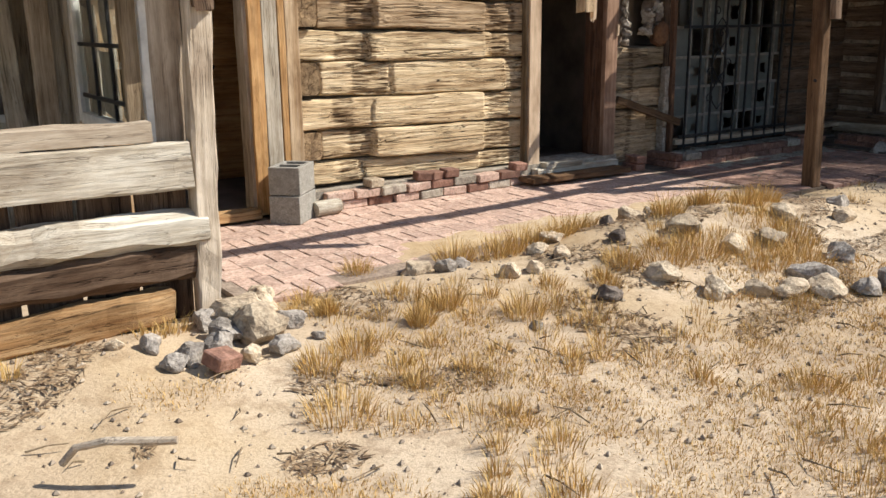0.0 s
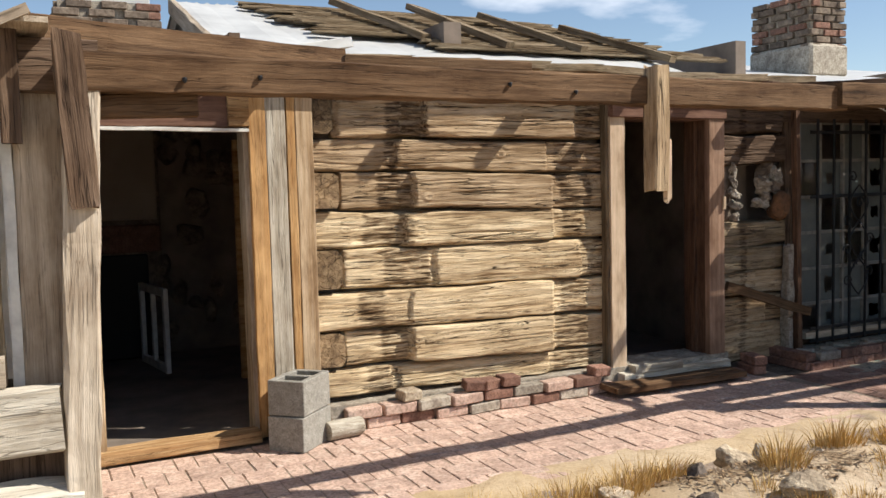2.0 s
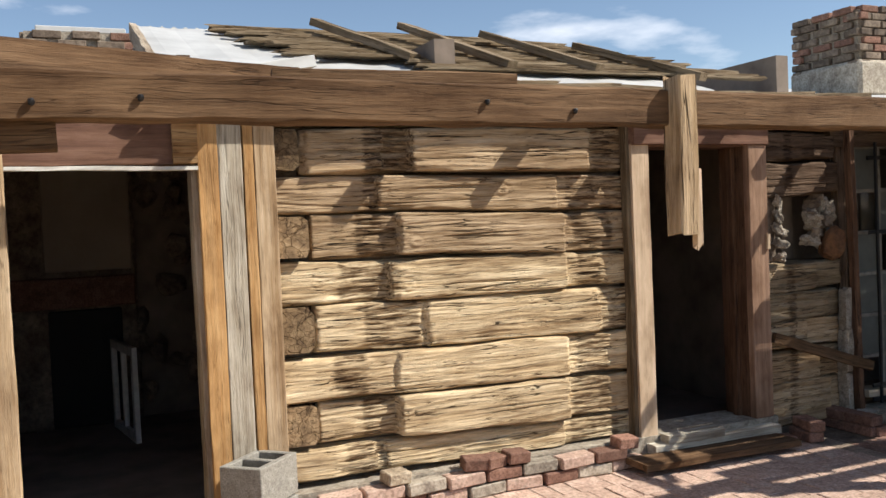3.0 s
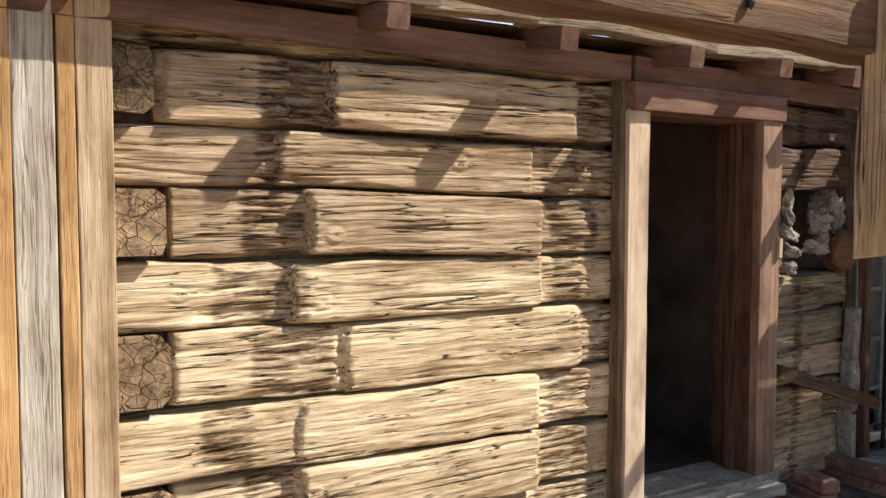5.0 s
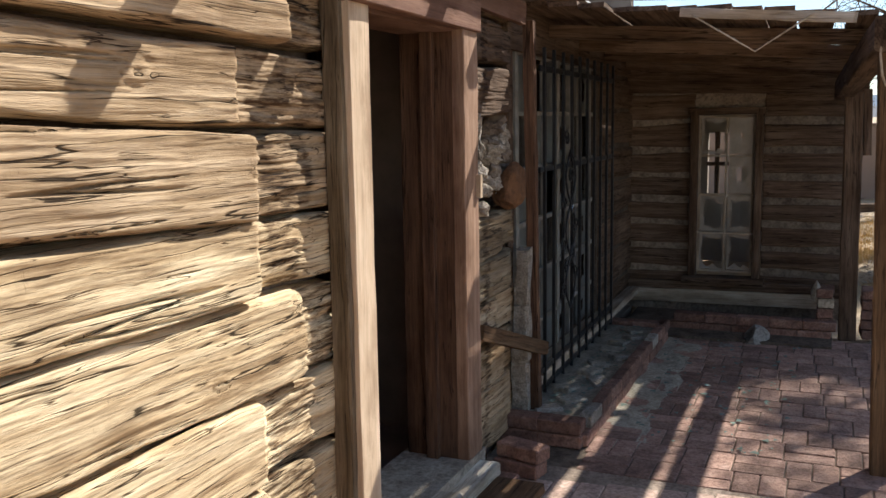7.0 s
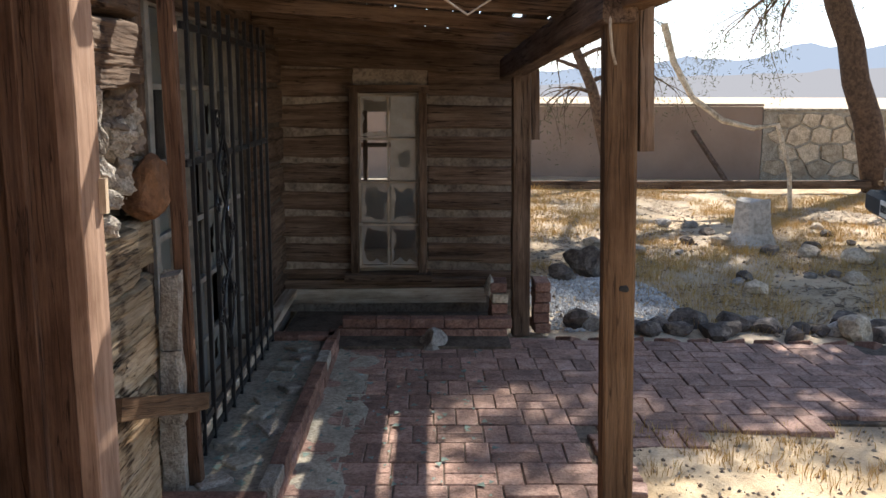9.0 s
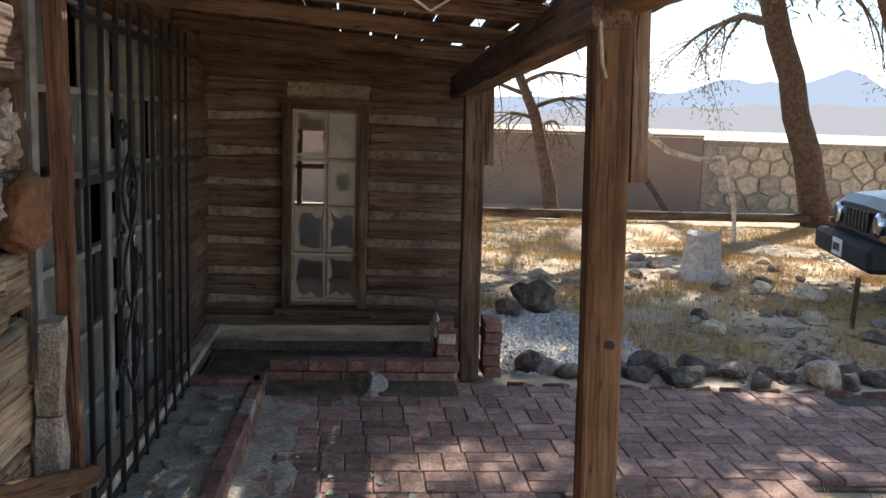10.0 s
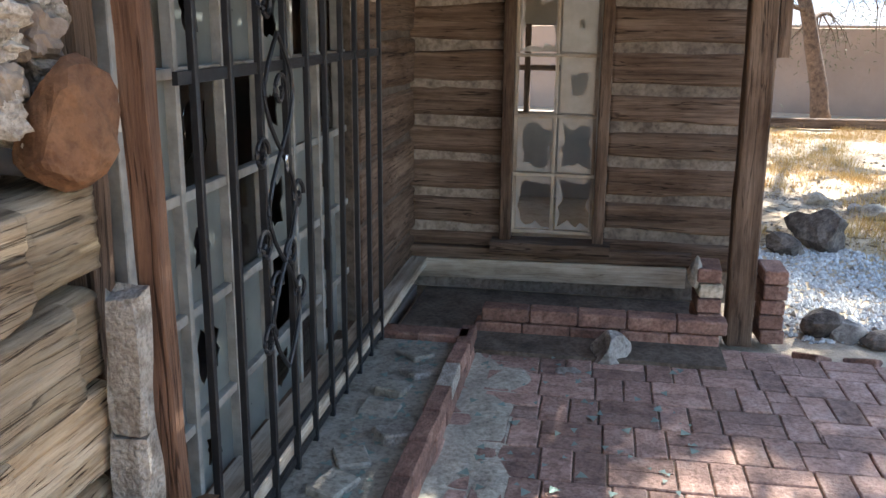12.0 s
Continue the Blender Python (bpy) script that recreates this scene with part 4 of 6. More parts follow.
# ---- chimneys ----
def chimney(at, w, d, z0, z1, seed, label, plaster=0.4):
    c = thing("chimney", at, label, "chimney")
    x, y, _ = at
    part("core", box_bm(x - w / 2 + 0.03, x + w / 2 - 0.03, y - d / 2 + 0.03, y + d / 2 - 0.03, z0, z1), M_MORTAR, c)
    rnd = random.Random(seed)
    bl = part("plaster", box_bm(x - w / 2 - 0.04, x + w / 2 + 0.04, y - d / 2 - 0.04, y + d / 2 + 0.04, z0, z0 + plaster * (z1 - z0), 0.03), M_MORTAR, c, "crumbling plaster base")
    me = bpy.data.meshes.new("brick")
    bmx = box_bm(-0.1, 0.1, -0.05, 0.05, -0.029, 0.029, 0.006)
    bmx.to_mesh(me)
    bmx.free()
    zz, k = z0 + plaster * (z1 - z0) * 0.8, 0
    while zz < z1 - 0.01:
        for side in range(4):
            length = w if side % 2 == 0 else d
            n = max(1, int(length / 0.215))
            for i in range(n):
                u = -length / 2 + (i + 0.5 + 0.0) * length / n + (0.05 if k % 2 else -0.05)
                j = rnd.uniform(-0.012, 0.012)
                if side % 2 == 0:
                    p = (x + u, y + (d / 2 - 0.045 + j) * (1 if side else -1), zz + 0.035)
                    m = pose(*p, 0, 0, rnd.uniform(-3, 3))
                else:
                    p = (x + (w / 2 - 0.045 + j) * (1 if side == 1 else -1), y + u, zz + 0.035)
                    m = pose(*p, 0, 0, 90 + rnd.uniform(-3, 3))
                place("brick", me, M_BRICK if rnd.random() < 0.3 else M_RUBBLE, c, "", m)
        zz += 0.07
        k += 1
    return c


chimney((5.90, 1.92, 2.4), 0.45, 0.75, 2.35, 3.13, 3, "tall brick chimney with crumbling plaster base", 0.42)
squat = chimney((-0.70, 3.30, 2.1), 0.82, 0.6, 2.05, 2.95, 4, "squat brick chimney behind the roof", 0.1)
part("cap_sheet", box_bm(-1.0, -0.36, 3.05, 3.5, 2.955, 3.0, 0.006), M_METAL, squat, "pale metal sheet laid over the flue")

# ---- grate and tall window behind it ----
grate = thing("window_grate", rpt(0.85, -0.05, 0.1), "tall black wrought-iron window grate with scrolls", "window grate")
timber("grate_post", (3.738, -0.082, 0.09), (3.730, -0.058, 1.9), 0.042, 0.05, M_GRATEPOST, grate, "reddish wooden post beside the grate", bow=0.004)
GU = [0.93 + 1.60 * i / 9 for i in range(10)]
for u in GU:
    timber("bar", rpt(u, -0.08, 0.10), rpt(u, -0.08, 1.80), 0.016, 0.016, M_IRON, grate, bow=0.004, rough=0.001)
for z in (0.13, 0.22, 1.22, 1.70):
    timber("rail", rpt(0.86, -0.075, z), rpt(2.56, -0.075, z), 0.012, 0.026, M_IRON, grate, bow=0.002, rough=0.001)
for k, (u, z, s) in enumerate(((1.24, 0.56, 1), (1.24, 0.80, -1), (1.24, 1.02, 1), (1.49, 0.62, -1), (1.49, 0.88, 1), (1.38, 1.16, 1), (1.30, 0.68, 1), (1.42, 0.74, -1), (1.30, 1.36, -1))):
    pts = []
    for i in range(26):
        a = i / 25 * 2.3 * math.pi
        r = 0.048 * (1 - i / 32)
        pts.append(Vector(rpt(u + s * r * math.cos(a), -0.097, z + r * math.sin(a))))
    part("scroll", tube_bm(pts, [0.006] * 26, 6), M_IRON, grate, "curled iron scroll")
for s in (-1, 1):
    pts = [Vector(rpt(1.365 + s * 0.10 * math.sin(i / 24 * math.tau * 1.5), -0.10, 0.45 + 0.85 * i / 24)) for i in range(25)]
    part("scroll", tube_bm(pts, [0.006] * 25, 6), M_IRON, grate, "twining iron scroll")
part("tag", rock_bm(0.012, 0.004, 0.03, 2, 2, 0.3), M_CHROME, grate, "small shiny metal tag", pose(*rpt(1.38, -0.11, 0.98)))

window_3 = thing("window_3", rpt(1.6, 0, 0.2), "tall many-paned white window with broken glass behind bars", "window", kind="structure")
US = (0.86, 1.10, 1.36, 1.62, 1.88, 2.14, 2.40, 2.55)
ZS = (0.16, 0.39, 0.664, 0.94, 1.215, 1.49, 1.78)
for u in US:
    timber("sash_bar", rpt(u, 0.05, 0.18), rpt(u, 0.05, 1.78), 0.022 if u not in (0.86, 1.62, 2.55) else 0.05, 0.03, M_SASH, window_3, bow=0.002, rough=0.002)
for z in ZS:
    timber("sash_bar", rpt(0.84, 0.055, z), rpt(2.56, 0.055, z), 0.03, 0.024, M_SASH, window_3, bow=0.002, rough=0.002)
for a in range(7):
    for b in range(6):
        if (a * 3 + b * 5) % 7 == 0:
            continue
        u, w = (US[a] + US[a + 1]) / 2, US[a + 1] - US[a] - 0.02
        z, h = (ZS[b] + ZS[b + 1]) / 2, ZS[b + 1] - ZS[b] - 0.02
        part("pane", shard_bm(w, h, (0.02, 0.35, 0.02, 0.5)[(a + 2 * b) % 4], a * 7 + b), M_PANE if (a + b) % 4 else M_GLASS, window_3, "broken window pane", RIGHT @ Matrix.Translation((u, 0.06, z)))
timber("window_sill", rpt(0.82, -0.01, 0.165), rpt(3.6, -0.02, 0.15), 0.12, 0.05, M_GREY, window_3)
# Panel added as a dark stand-in for the unlit room behind the panes.
part("curtain", box_bm(0.78, 2.6, 0.75, 0.8, 0.0, 2.0), M_INSIDE, window_3, "dark panel added behind the panes", RIGHT)


# ---- enclosed porch end ----
fence = thing("plank_fence", (-2.3, -1.85, 0), "bleached plank and log half-wall of the porch", "half wall")
timber("plank", (-3.6, -1.87, 0.72), (-1.375, -1.89, 0.709), 0.07, 0.20, M_PALE, fence, rough=0.01, step=0.07, ragged=0.02)
timber("cap_rail", (-3.6, -1.85, 0.86), (-1.52, -1.85, 0.853), 0.09, 0.085, M_GREY, fence, rough=0.012)
timber("half_log", (-3.6, -1.88, 0.43), (-1.32, -1.87, 0.425), 0.13, 0.15, M_PALE, fence, rough=0.03, step=0.06, bevel=0.5)
timber("half_log", (-3.6, -1.86, 0.28), (-1.36, -1.85, 0.27), 0.13, 0.17, M_DARKLOG, fence, rough=0.03, step=0.06, bevel=0.5)
timber("foot_log", (-3.6, -1.92, 0.02), (-1.5, -1.90, 0.10), 0.14, 0.13, M_ORANGE, fence, "split amber foot log", rough=0.025, step=0.06, ragged=0.05)
for i in range(9):
    upright("back_board", -3.4 + 0.24 * i, -1.78, -0.05, 0.66, 0.22, 0.025, M_DARKLOG, fence)

side_wall = thing("wall_porch_end", (-1.55, -1.0, 0), "whitewashed board end wall of the porch", "wall", kind="structure")
upright("board", -1.392, -1.74, 0.78, 1.74, 0.15, 0.03, M_GREY, side_wall, "wide silver-grey board")
upright("strip", -1.488, -1.745, 0.78, 1.80, 0.034, 0.04, M_WHITE, side_wall)
upright("strip", -1.548, -1.775, 0.80, 1.66, 0.07, 0.04, M_SHINGLE, side_wall, "brown weathered post beside the window")
for i in range(6):
    upright("board", -1.49, -0.22 + 0.16 * i - 0.55, 0.0, 0.80, 0.03, 0.155, M_PALE, side_wall, "whitewashed wide boards")
for i in range(10):
    upright("gable_board", -1.485, -1.64 + 0.16 * i, 1.70, 1.86, 0.03, 0.155, M_PALE, side_wall, "whitewashed boards above the window")
for i in range(5):
    upright("board", -1.49, -0.48 + 0.12 * i, 0.0, 1.70, 0.03, 0.115, M_PALE, side_wall, "whitewashed wide boards")
timber("header", (-1.53, -1.70, 1.70), (-1.53, -0.30, 1.71), 0.06, 0.075, M_WHITE, side_wall, "white-painted header board", rough=0.003, bow=0.002)
upright("corner_post", -1.63, -0.35, 0.0, 1.74, 0.105, 0.08, M_GREY, side_wall, "pale grey porch post")
window_4 = thing("window_4", (-1.52, -1.2, 0.86), "white many-paned porch window with peeling paint", "window", kind="structure")
WX = -1.505
for y in (-1.63, -0.66):
    timber("window_frame", (WX, y, 0.80), (WX, y, 1.67), 0.05, 0.065, M_WHITE, window_4, rough=0.002, bow=0.001)
timber("window_frame", (WX - 0.01, -0.58, 0.80), (WX - 0.01, -0.58, 1.67), 0.03, 0.07, M_PALE, window_4, rough=0.002, bow=0.001)
for z in (0.82, 1.65):
    timber("window_frame", (WX, -1.63, z), (WX, -0.66, z), 0.05, 0.06, M_WHITE, window_4, rough=0.002, bow=0.001)
for k in (1, 2):
    timber("sash_bar", (WX, -1.63 + 0.323 * k, 0.84), (WX, -1.63 + 0.323 * k, 1.64), 0.02, 0.02, M_IRON, window_4, rough=0.001, bow=0.001)
for k in (1, 2, 3):
    timber("sash_bar", (WX, -1.62, 0.68 + 0.26 * k), (WX, -0.67, 0.68 + 0.26 * k), 0.02, 0.02, M_IRON, window_4, rough=0.001, bow=0.001)
part("pane", box_bm(WX - 0.004, WX, -1.61, -0.68, 0.85, 1.63), M_GLASS, window_4)
# Pale pieces paint sky reflections on the panes; amber and brown ones are paper.
for y0, y1, z0, z1, mat, lb in ((-1.60, -1.32, 0.86, 1.16, M_ORANGE, "amber torn paper behind the panes"), (-1.58, -1.44, 1.18, 1.42, M_SHINGLE, "brown torn paper behind the panes"),
                                (-1.27, -0.99, 0.86, 1.17, M_PALE, "pale piece for the sky reflected in the panes"), (-1.22, -1.06, 1.2, 1.60, M_PALE, "pale piece for the sky reflected in the panes"),
                                (-0.95, -0.70, 0.86, 1.38, M_PALE, "pale piece for the sky reflected in the panes"), (-1.58, -1.36, 1.44, 1.62, M_PALE, "pale piece for the sky reflected in the panes")):
    timber("torn_paper", (WX + 0.03, (y0 + y1) / 2, z0), (WX + 0.03, (y0 + y1) / 2, z1), 0.006, y1 - y0, mat, window_4, lb, rough=0.012, ragged=0.03, step=0.04, bevel=0.02)
lean = thing("leaning_board", (-1.75, -0.15, 0), "tall whitewashed board leaning in the porch", "board", "leaning porch boards")
timber("plank", (-1.735, -0.15, 0.0), (-1.79, -0.12, 1.60), 0.105, 0.05, M_PALE, lean)
back = thing("wall_porch_back", (-2.6, 0.0, 0), "pale board back wall of the porch", "wall", kind="structure")
for i in range(10):
    if i in (1, 2, 3):
        timber("board", (-1.62 - 0.2 * i, 0.02, 0.0), (-1.62 - 0.2 * i, 0.02, 0.75), 0.195, 0.03, M_PALE, back)
        continue
    timber("board", (-1.62 - 0.2 * i, 0.02, 0.0), (-1.62 - 0.2 * i, 0.02, 2.0), 0.195, 0.03, M_PALE, back)
window_5 = thing("window_5", (-2.0, 0, 0.75), "dark sash window at the back of the porch", "window", kind="structure")
for x in (-2.31, -2.02, -1.74):
    upright("sash_bar", x, -0.01, 0.75, 1.7, 0.05, 0.05, M_WHITE, window_5)
for z in (0.78, 1.05, 1.32, 1.6):
    timber("sash_bar", (-2.33, -0.01, z), (-1.72, -0.01, z), 0.05, 0.045, M_WHITE, window_5)
lean_roof = thing("lean_to_roof", (-2.0, -1.0, 1.7), "lean-to roof with exposed grey rafters", "roof", kind="structure")
for i in range(5):
    y = -1.55 + 0.38 * i
    timber("rafter", (-1.42, y, 1.84), (-2.7, y, 1.24), 0.05, 0.08, M_GREY, lean_roof)
for i in range(9):
    x = -1.42 - 0.15 * i
    z = 1.90 - 0.47 * (-1.42 - x)
    timber("roof_board", (x, -2.0, z), (x, 0.05, z + 0.02), 0.145, 0.02, M_GREY, lean_roof, roll=0.0)
timber("edge_metal", (-1.40, -2.02, 1.925), (-2.75, -2.02, 1.285), 0.02, 0.03, M_GREY, lean_roof, "bent metal edge strip")
upright("corner_post", -1.46, -1.83, 1.55, 1.93, 0.06, 0.07, M_DARKLOG, lean_roof)
timber("corner_block", (-1.44, -1.74, 1.80), (-1.2, -1.74, 1.80), 0.12, 0.17, M_DARKLOG, lean_roof)

# ---- foundation, loose bricks, blocks ----
def brick_mesh(l=0.205, w=0.10, h=0.06, bevel=0.006):
    me = bpy.data.meshes.new("brick")
    bm = box_bm(-l / 2, l / 2, -w / 2, w / 2, -h / 2, h / 2, bevel)
    bm.to_mesh(me)
    bm.free()
    return me


ME_BRICK = brick_mesh()
ME_HALF = brick_mesh(0.13)
rnd = random.Random(41)
footing = thing("footing", (1.0, -0.08, 0), "uneven red brick footing under the log wall", "footing", kind="structure")
part("mortar_bed", box_bm(-0.1, 3.05, -0.09, 0.2, -0.05, 0.14), M_MORTAR, footing)
for c in range(2):
    x = 0.06 + 0.1 * c
    while x < 2.0:
        if not (c == 1 and rnd.random() < 0.25):
            m = pose(x + 0.1, -0.115 - 0.012 * c + rnd.uniform(-0.015, 0.015), 0.032 + 0.067 * c, rnd.uniform(-3, 3), rnd.uniform(-2, 2), rnd.uniform(-5, 5))
            place("brick", ME_BRICK, (M_BRICK, M_PATH, M_PATH, M_MORTAR)[int(rnd.random() * 4)], footing, "", m)
        x += 0.218
for x, z, r in ((0.55, 0.165, 12), (0.98, 0.17, -8), (1.08, 0.165, 20), (1.22, 0.17, 4), (1.9, 0.15, 3)):
    place("brick", ME_HALF, M_BRICK if x > 0.9 else M_ROCK, footing, "loose brick on top", pose(x, -0.13, z, 4, 3, r))
for i in range(5):
    place("brick", ME_BRICK, M_BRICK, footing, "", pose(2.1 + 0.215 * i, -0.18, 0.012 + 0.008 * (i % 2), 0, 0, rnd.uniform(-4, 4)))
loose = thing("loose_brick", (3.17, -0.2, 0), "loose red brick beside the doorway", "brick")
place("body", ME_BRICK, M_BRICK, loose, "", pose(3.17, -0.21, 0.10, 0, 0, 75))
place("body", ME_BRICK, M_BRICK, loose, "", pose(3.16, -0.20, 0.035, 0, 0, 80))


def block_bm(w, l, h, wall=0.032):
    """A concrete block with two cells open through its top."""
    bm = bmesh.new()
    xs = [0, wall, w - wall, w]
    ys = [0, wall, l / 2 - wall / 2, l / 2 + wall / 2, l - wall, l]
    hole = {(1, 1), (1, 3)}
    vt = {}

    def v(i, j, k):
        if (i, j, k) not in vt:
            vt[i, j, k] = bm.verts.new((xs[i], ys[j], h * k))
        return vt[i, j, k]

    for i in range(3):
        for j in range(5):
            if (i, j) in hole:
                for a, b in (((i, j), (i + 1, j)), ((i + 1, j), (i + 1, j + 1)), ((i + 1, j + 1), (i, j + 1)), ((i, j + 1), (i, j))):
                    bm.faces.new((v(*a, 0), v(*b, 0), v(*b, 1), v(*a, 1)))
            else:
                bm.faces.new((v(i, j, 1), v(i + 1, j, 1), v(i + 1, j + 1, 1), v(i, j + 1, 1)))
                bm.faces.new((v(i, j + 1, 0), v(i + 1, j + 1, 0), v(i + 1, j, 0), v(i, j, 0)))
    for i in range(3):
        bm.faces.new((v(i, 0, 0), v(i + 1, 0, 0), v(i + 1, 0, 1), v(i, 0, 1)))
        bm.faces.new((v(i + 1, 5, 0), v(i, 5, 0), v(i, 5, 1), v(i + 1, 5, 1)))
    for j in range(5):
        bm.faces.new((v(0, j + 1, 0), v(0, j, 0), v(0, j, 1), v(0, j + 1, 1)))
        bm.faces.new((v(3, j, 0), v(3, j + 1, 0), v(3, j + 1, 1), v(3, j, 1)))
    bmesh.ops.recalc_face_normals(bm, faces=bm.faces)
    bmesh.ops.bevel(bm, geom=[e for e in bm.edges if e.calc_face_angle(0) > 0.5], offset=0.004, segments=1, affect="EDGES")
    return bm


for k in range(2):
    b = part("concrete_block", block_bm(0.215, 0.30, 0.187), M_BLOCK, None, "", pose(-0.325 + 0.006 * k, -0.265 + 0.004 * k, 0.0 + 0.191 * k, 0, 0, -47 + 2 * k))
    tagged(b, "grey hollow concrete block, the upper one of a stack" if k else "grey hollow concrete block under another on paving", "concrete block", "stacked blocks")
stub = thing("wood_round", (0.1, -0.27, 0.0), "short cream-coloured round of wood on the paving", "log stub")
part("bark", tube_bm([Vector((0.0, -0.27, 0.055)), Vector((0.06, -0.255, 0.056)), Vector((0.2, -0.235, 0.055)), Vector((0.215, -0.233, 0.055))], [0.05, 0.055, 0.052, 0.044], 16), M_PALE, stub, smooth=False)


# ---- paving ----
def paved(name, label, rows, material):
    p = thing(name, (rows[0][0], rows[0][1], 0), label, "pavement", kind="structure")
    for x, y, turn, half in rows:
        r = random.Random(int(x * 911 + y * 577))
        m = pose(x, y, -0.03 + r.uniform(-0.003, 0.003), r.uniform(-0.5, 0.5), r.uniform(-0.5, 0.5), turn + r.uniform(-0.9, 0.9))
        place("brick", ME_PAVE_HALF if half else ME_PAVE, material, p, "", m)
    return p


ME_PAVE = brick_mesh(0.2025, 0.099, 0.06, 0.004)
ME_PAVE_HALF = brick_mesh(0.108, 0.108, 0.06, 0.007)
U = 0.2075
rows = []
for j in range(8):
    y = -0.25 - U * j
    for i in range(21):
        x = -1.12 + U * i + 0.03 * j
        if x > 3.15 or y < -1.72 + 0.28 * smooth01(-0.7, 0.2, x):
            continue
        for s in (-1, 1):
            rows.append((x, y + s * U / 4, 0, False) if (i + j) % 2 else (x + s * U / 4, y, 90, False))
paved("pavement", "sun-bleached pink brick path along the log wall", rows, M_PATH)
rows = []
for j in range(7):
    for i in range(14):
        x, y = 3.40 + U * i, -0.50 - U * j + 0.015 * i
        if x > 5.92 or y < -1.66:
            continue
        for s in (-1, 1):
            rows.append((x, y + s * U / 4, 0, False) if (i + j) % 2 else (x + s * U / 4, y, 90, False))
paved("pavement", "worn red-brown basket-weave brick floor under the porch", rows, M_PAVER)
rows = []
for j in range(13):
    for i in range(8):
        x, y = 4.40 + U * i - 0.012 * j, -1.80 - U * j + 0.02 * i
        if x < 4.3 + 0.05 * j or x > 5.92 - 0.02 * j:
            continue
        for s in (-1, 1):
            rows.append((x, y + s * U / 4, 0, False) if (i + j) % 2 else (x + s * U / 4, y, 90, False))
paved("pavement", "brick paving running out into the yard", rows, M_PAVER)
tagged(part("paving_bed", box_bm(3.3, 6.0, -1.66, 0.0, -0.08, -0.007), M_DIRT), "dusty sand bed between the bricks", "ground", kind="structure")
tagged(part("paving_bed_yard", box_bm(4.6, 5.9, -4.4, -1.664, -0.08, -0.02), M_DIRT), "dusty sand bed between the yard bricks", "ground", kind="structure")

tagged(part("paving_bed_path", box_bm(-1.12, 3.3, -1.76, 0.0, -0.08, -0.005), M_PATHBED), "pale sand bed between the path bricks", "ground", kind="structure")

# brick kerb with a dirt-filled ledge below the grate
kerb = thing("kerb", (4.6, -0.33, 0), "chipped red and white brick kerb below the grate", "kerb", kind="structure")
part("ledge", box_bm(3.56, 5.62, -0.325, 0.02, -0.05, 0.088, 0.01), M_DUST, kerb, "dusty earth ledge strewn with glass bits")
for c in range(2):
    for i in range(10):
        place("brick", ME_BRICK, (M_BRICK, M_BRICK, M_BRICK, M_LIME)[rnd.randrange(4)] if c else M_BRICK, kerb, "", pose(3.66 + 0.213 * i + 0.08 * c, -0.352, 0.025 + 0.063 * c, 0, 0, rnd.uniform(-2, 2)) @ Matrix.Diagonal((1, 0.6, 1, 1)))
for c in range(2):
    for y in (-0.26, -0.06):
        place("brick", ME_BRICK, M_BRICK, kerb, "", pose(3.565, y, 0.025 + 0.063 * c, 0, 0, 90))
        place("brick", ME_BRICK, M_BRICK, kerb, "", pose(5.66, y, 0.025 + 0.063 * c, 0, 0, 90))
for i in range(11):
    r = random.Random(900 + i)
    place("brick", ME_HALF, M_DUST if i % 3 else M_LIME, kerb, "dusty half brick sunk in the ledge", pose(3.75 + 0.17 * i, -0.18 + r.uniform(-0.09, 0.05), 0.068 + r.uniform(0, 0.012), r.uniform(-8, 8), r.uniform(-8, 8), r.uniform(0, 180)))
step = thing("brick_step", (6.05, -0.85, 0), "low red brick step below the window", "step", kind="structure")
for c in range(2):
    for i in range(5):
        place("brick", ME_BRICK, M_BRICK, step, "", pose(6.03 + 0.01 * c, -0.44 - 0.208 * i - 0.03 * c, 0.025 + 0.063 * c, 0, 0, 90))
part("earth", box_bm(5.75, 6.6, -1.38, 0.0, -0.05, 0.015), M_DIRT, step, "dark earth in the trough")
pier = thing("brick_pier", (6.13, -1.5, 0), "crumbling brick pier round the porch post", "pier", kind="structure")
for c in range(5):
    place("brick", ME_BRICK, M_BRICK if c % 3 else M_ROCK, pier, "", pose(6.17, -1.33, 0.03 + 0.066 * c, 0, 0, rnd.uniform(-6, 6)))
    place("brick", ME_BRICK, M_BRICK, pier, "", pose(6.20, -1.60, 0.03 + 0.066 * c, 0, 0, rnd.uniform(-6, 6)))
part("cap_stone", rock_bm(0.06, 0.05, 0.09, 44, 2), M_MORTAR, pier, "lump of old mortar", pose(6.12, -1.27, 0.29))
edge = thing("brick_edging", (5.98, -2.4, 0), "tilted bricks edging the paving", "edging", kind="structure")
for i in range(11):
    place("brick", ME_HALF, M_BRICK, edge, "", pose(6.0 - 0.012 * i, -1.75 - 0.2 * i, -0.03, 20, 12, 40 + 20 * (i % 3)))
for i in range(6):
    place("brick", ME_HALF, M_PAVER, edge, "", pose(3.86 + 0.10 * i, -1.67, -0.01, 10 * (i % 2), 0, 80 + 9 * (i % 3)))

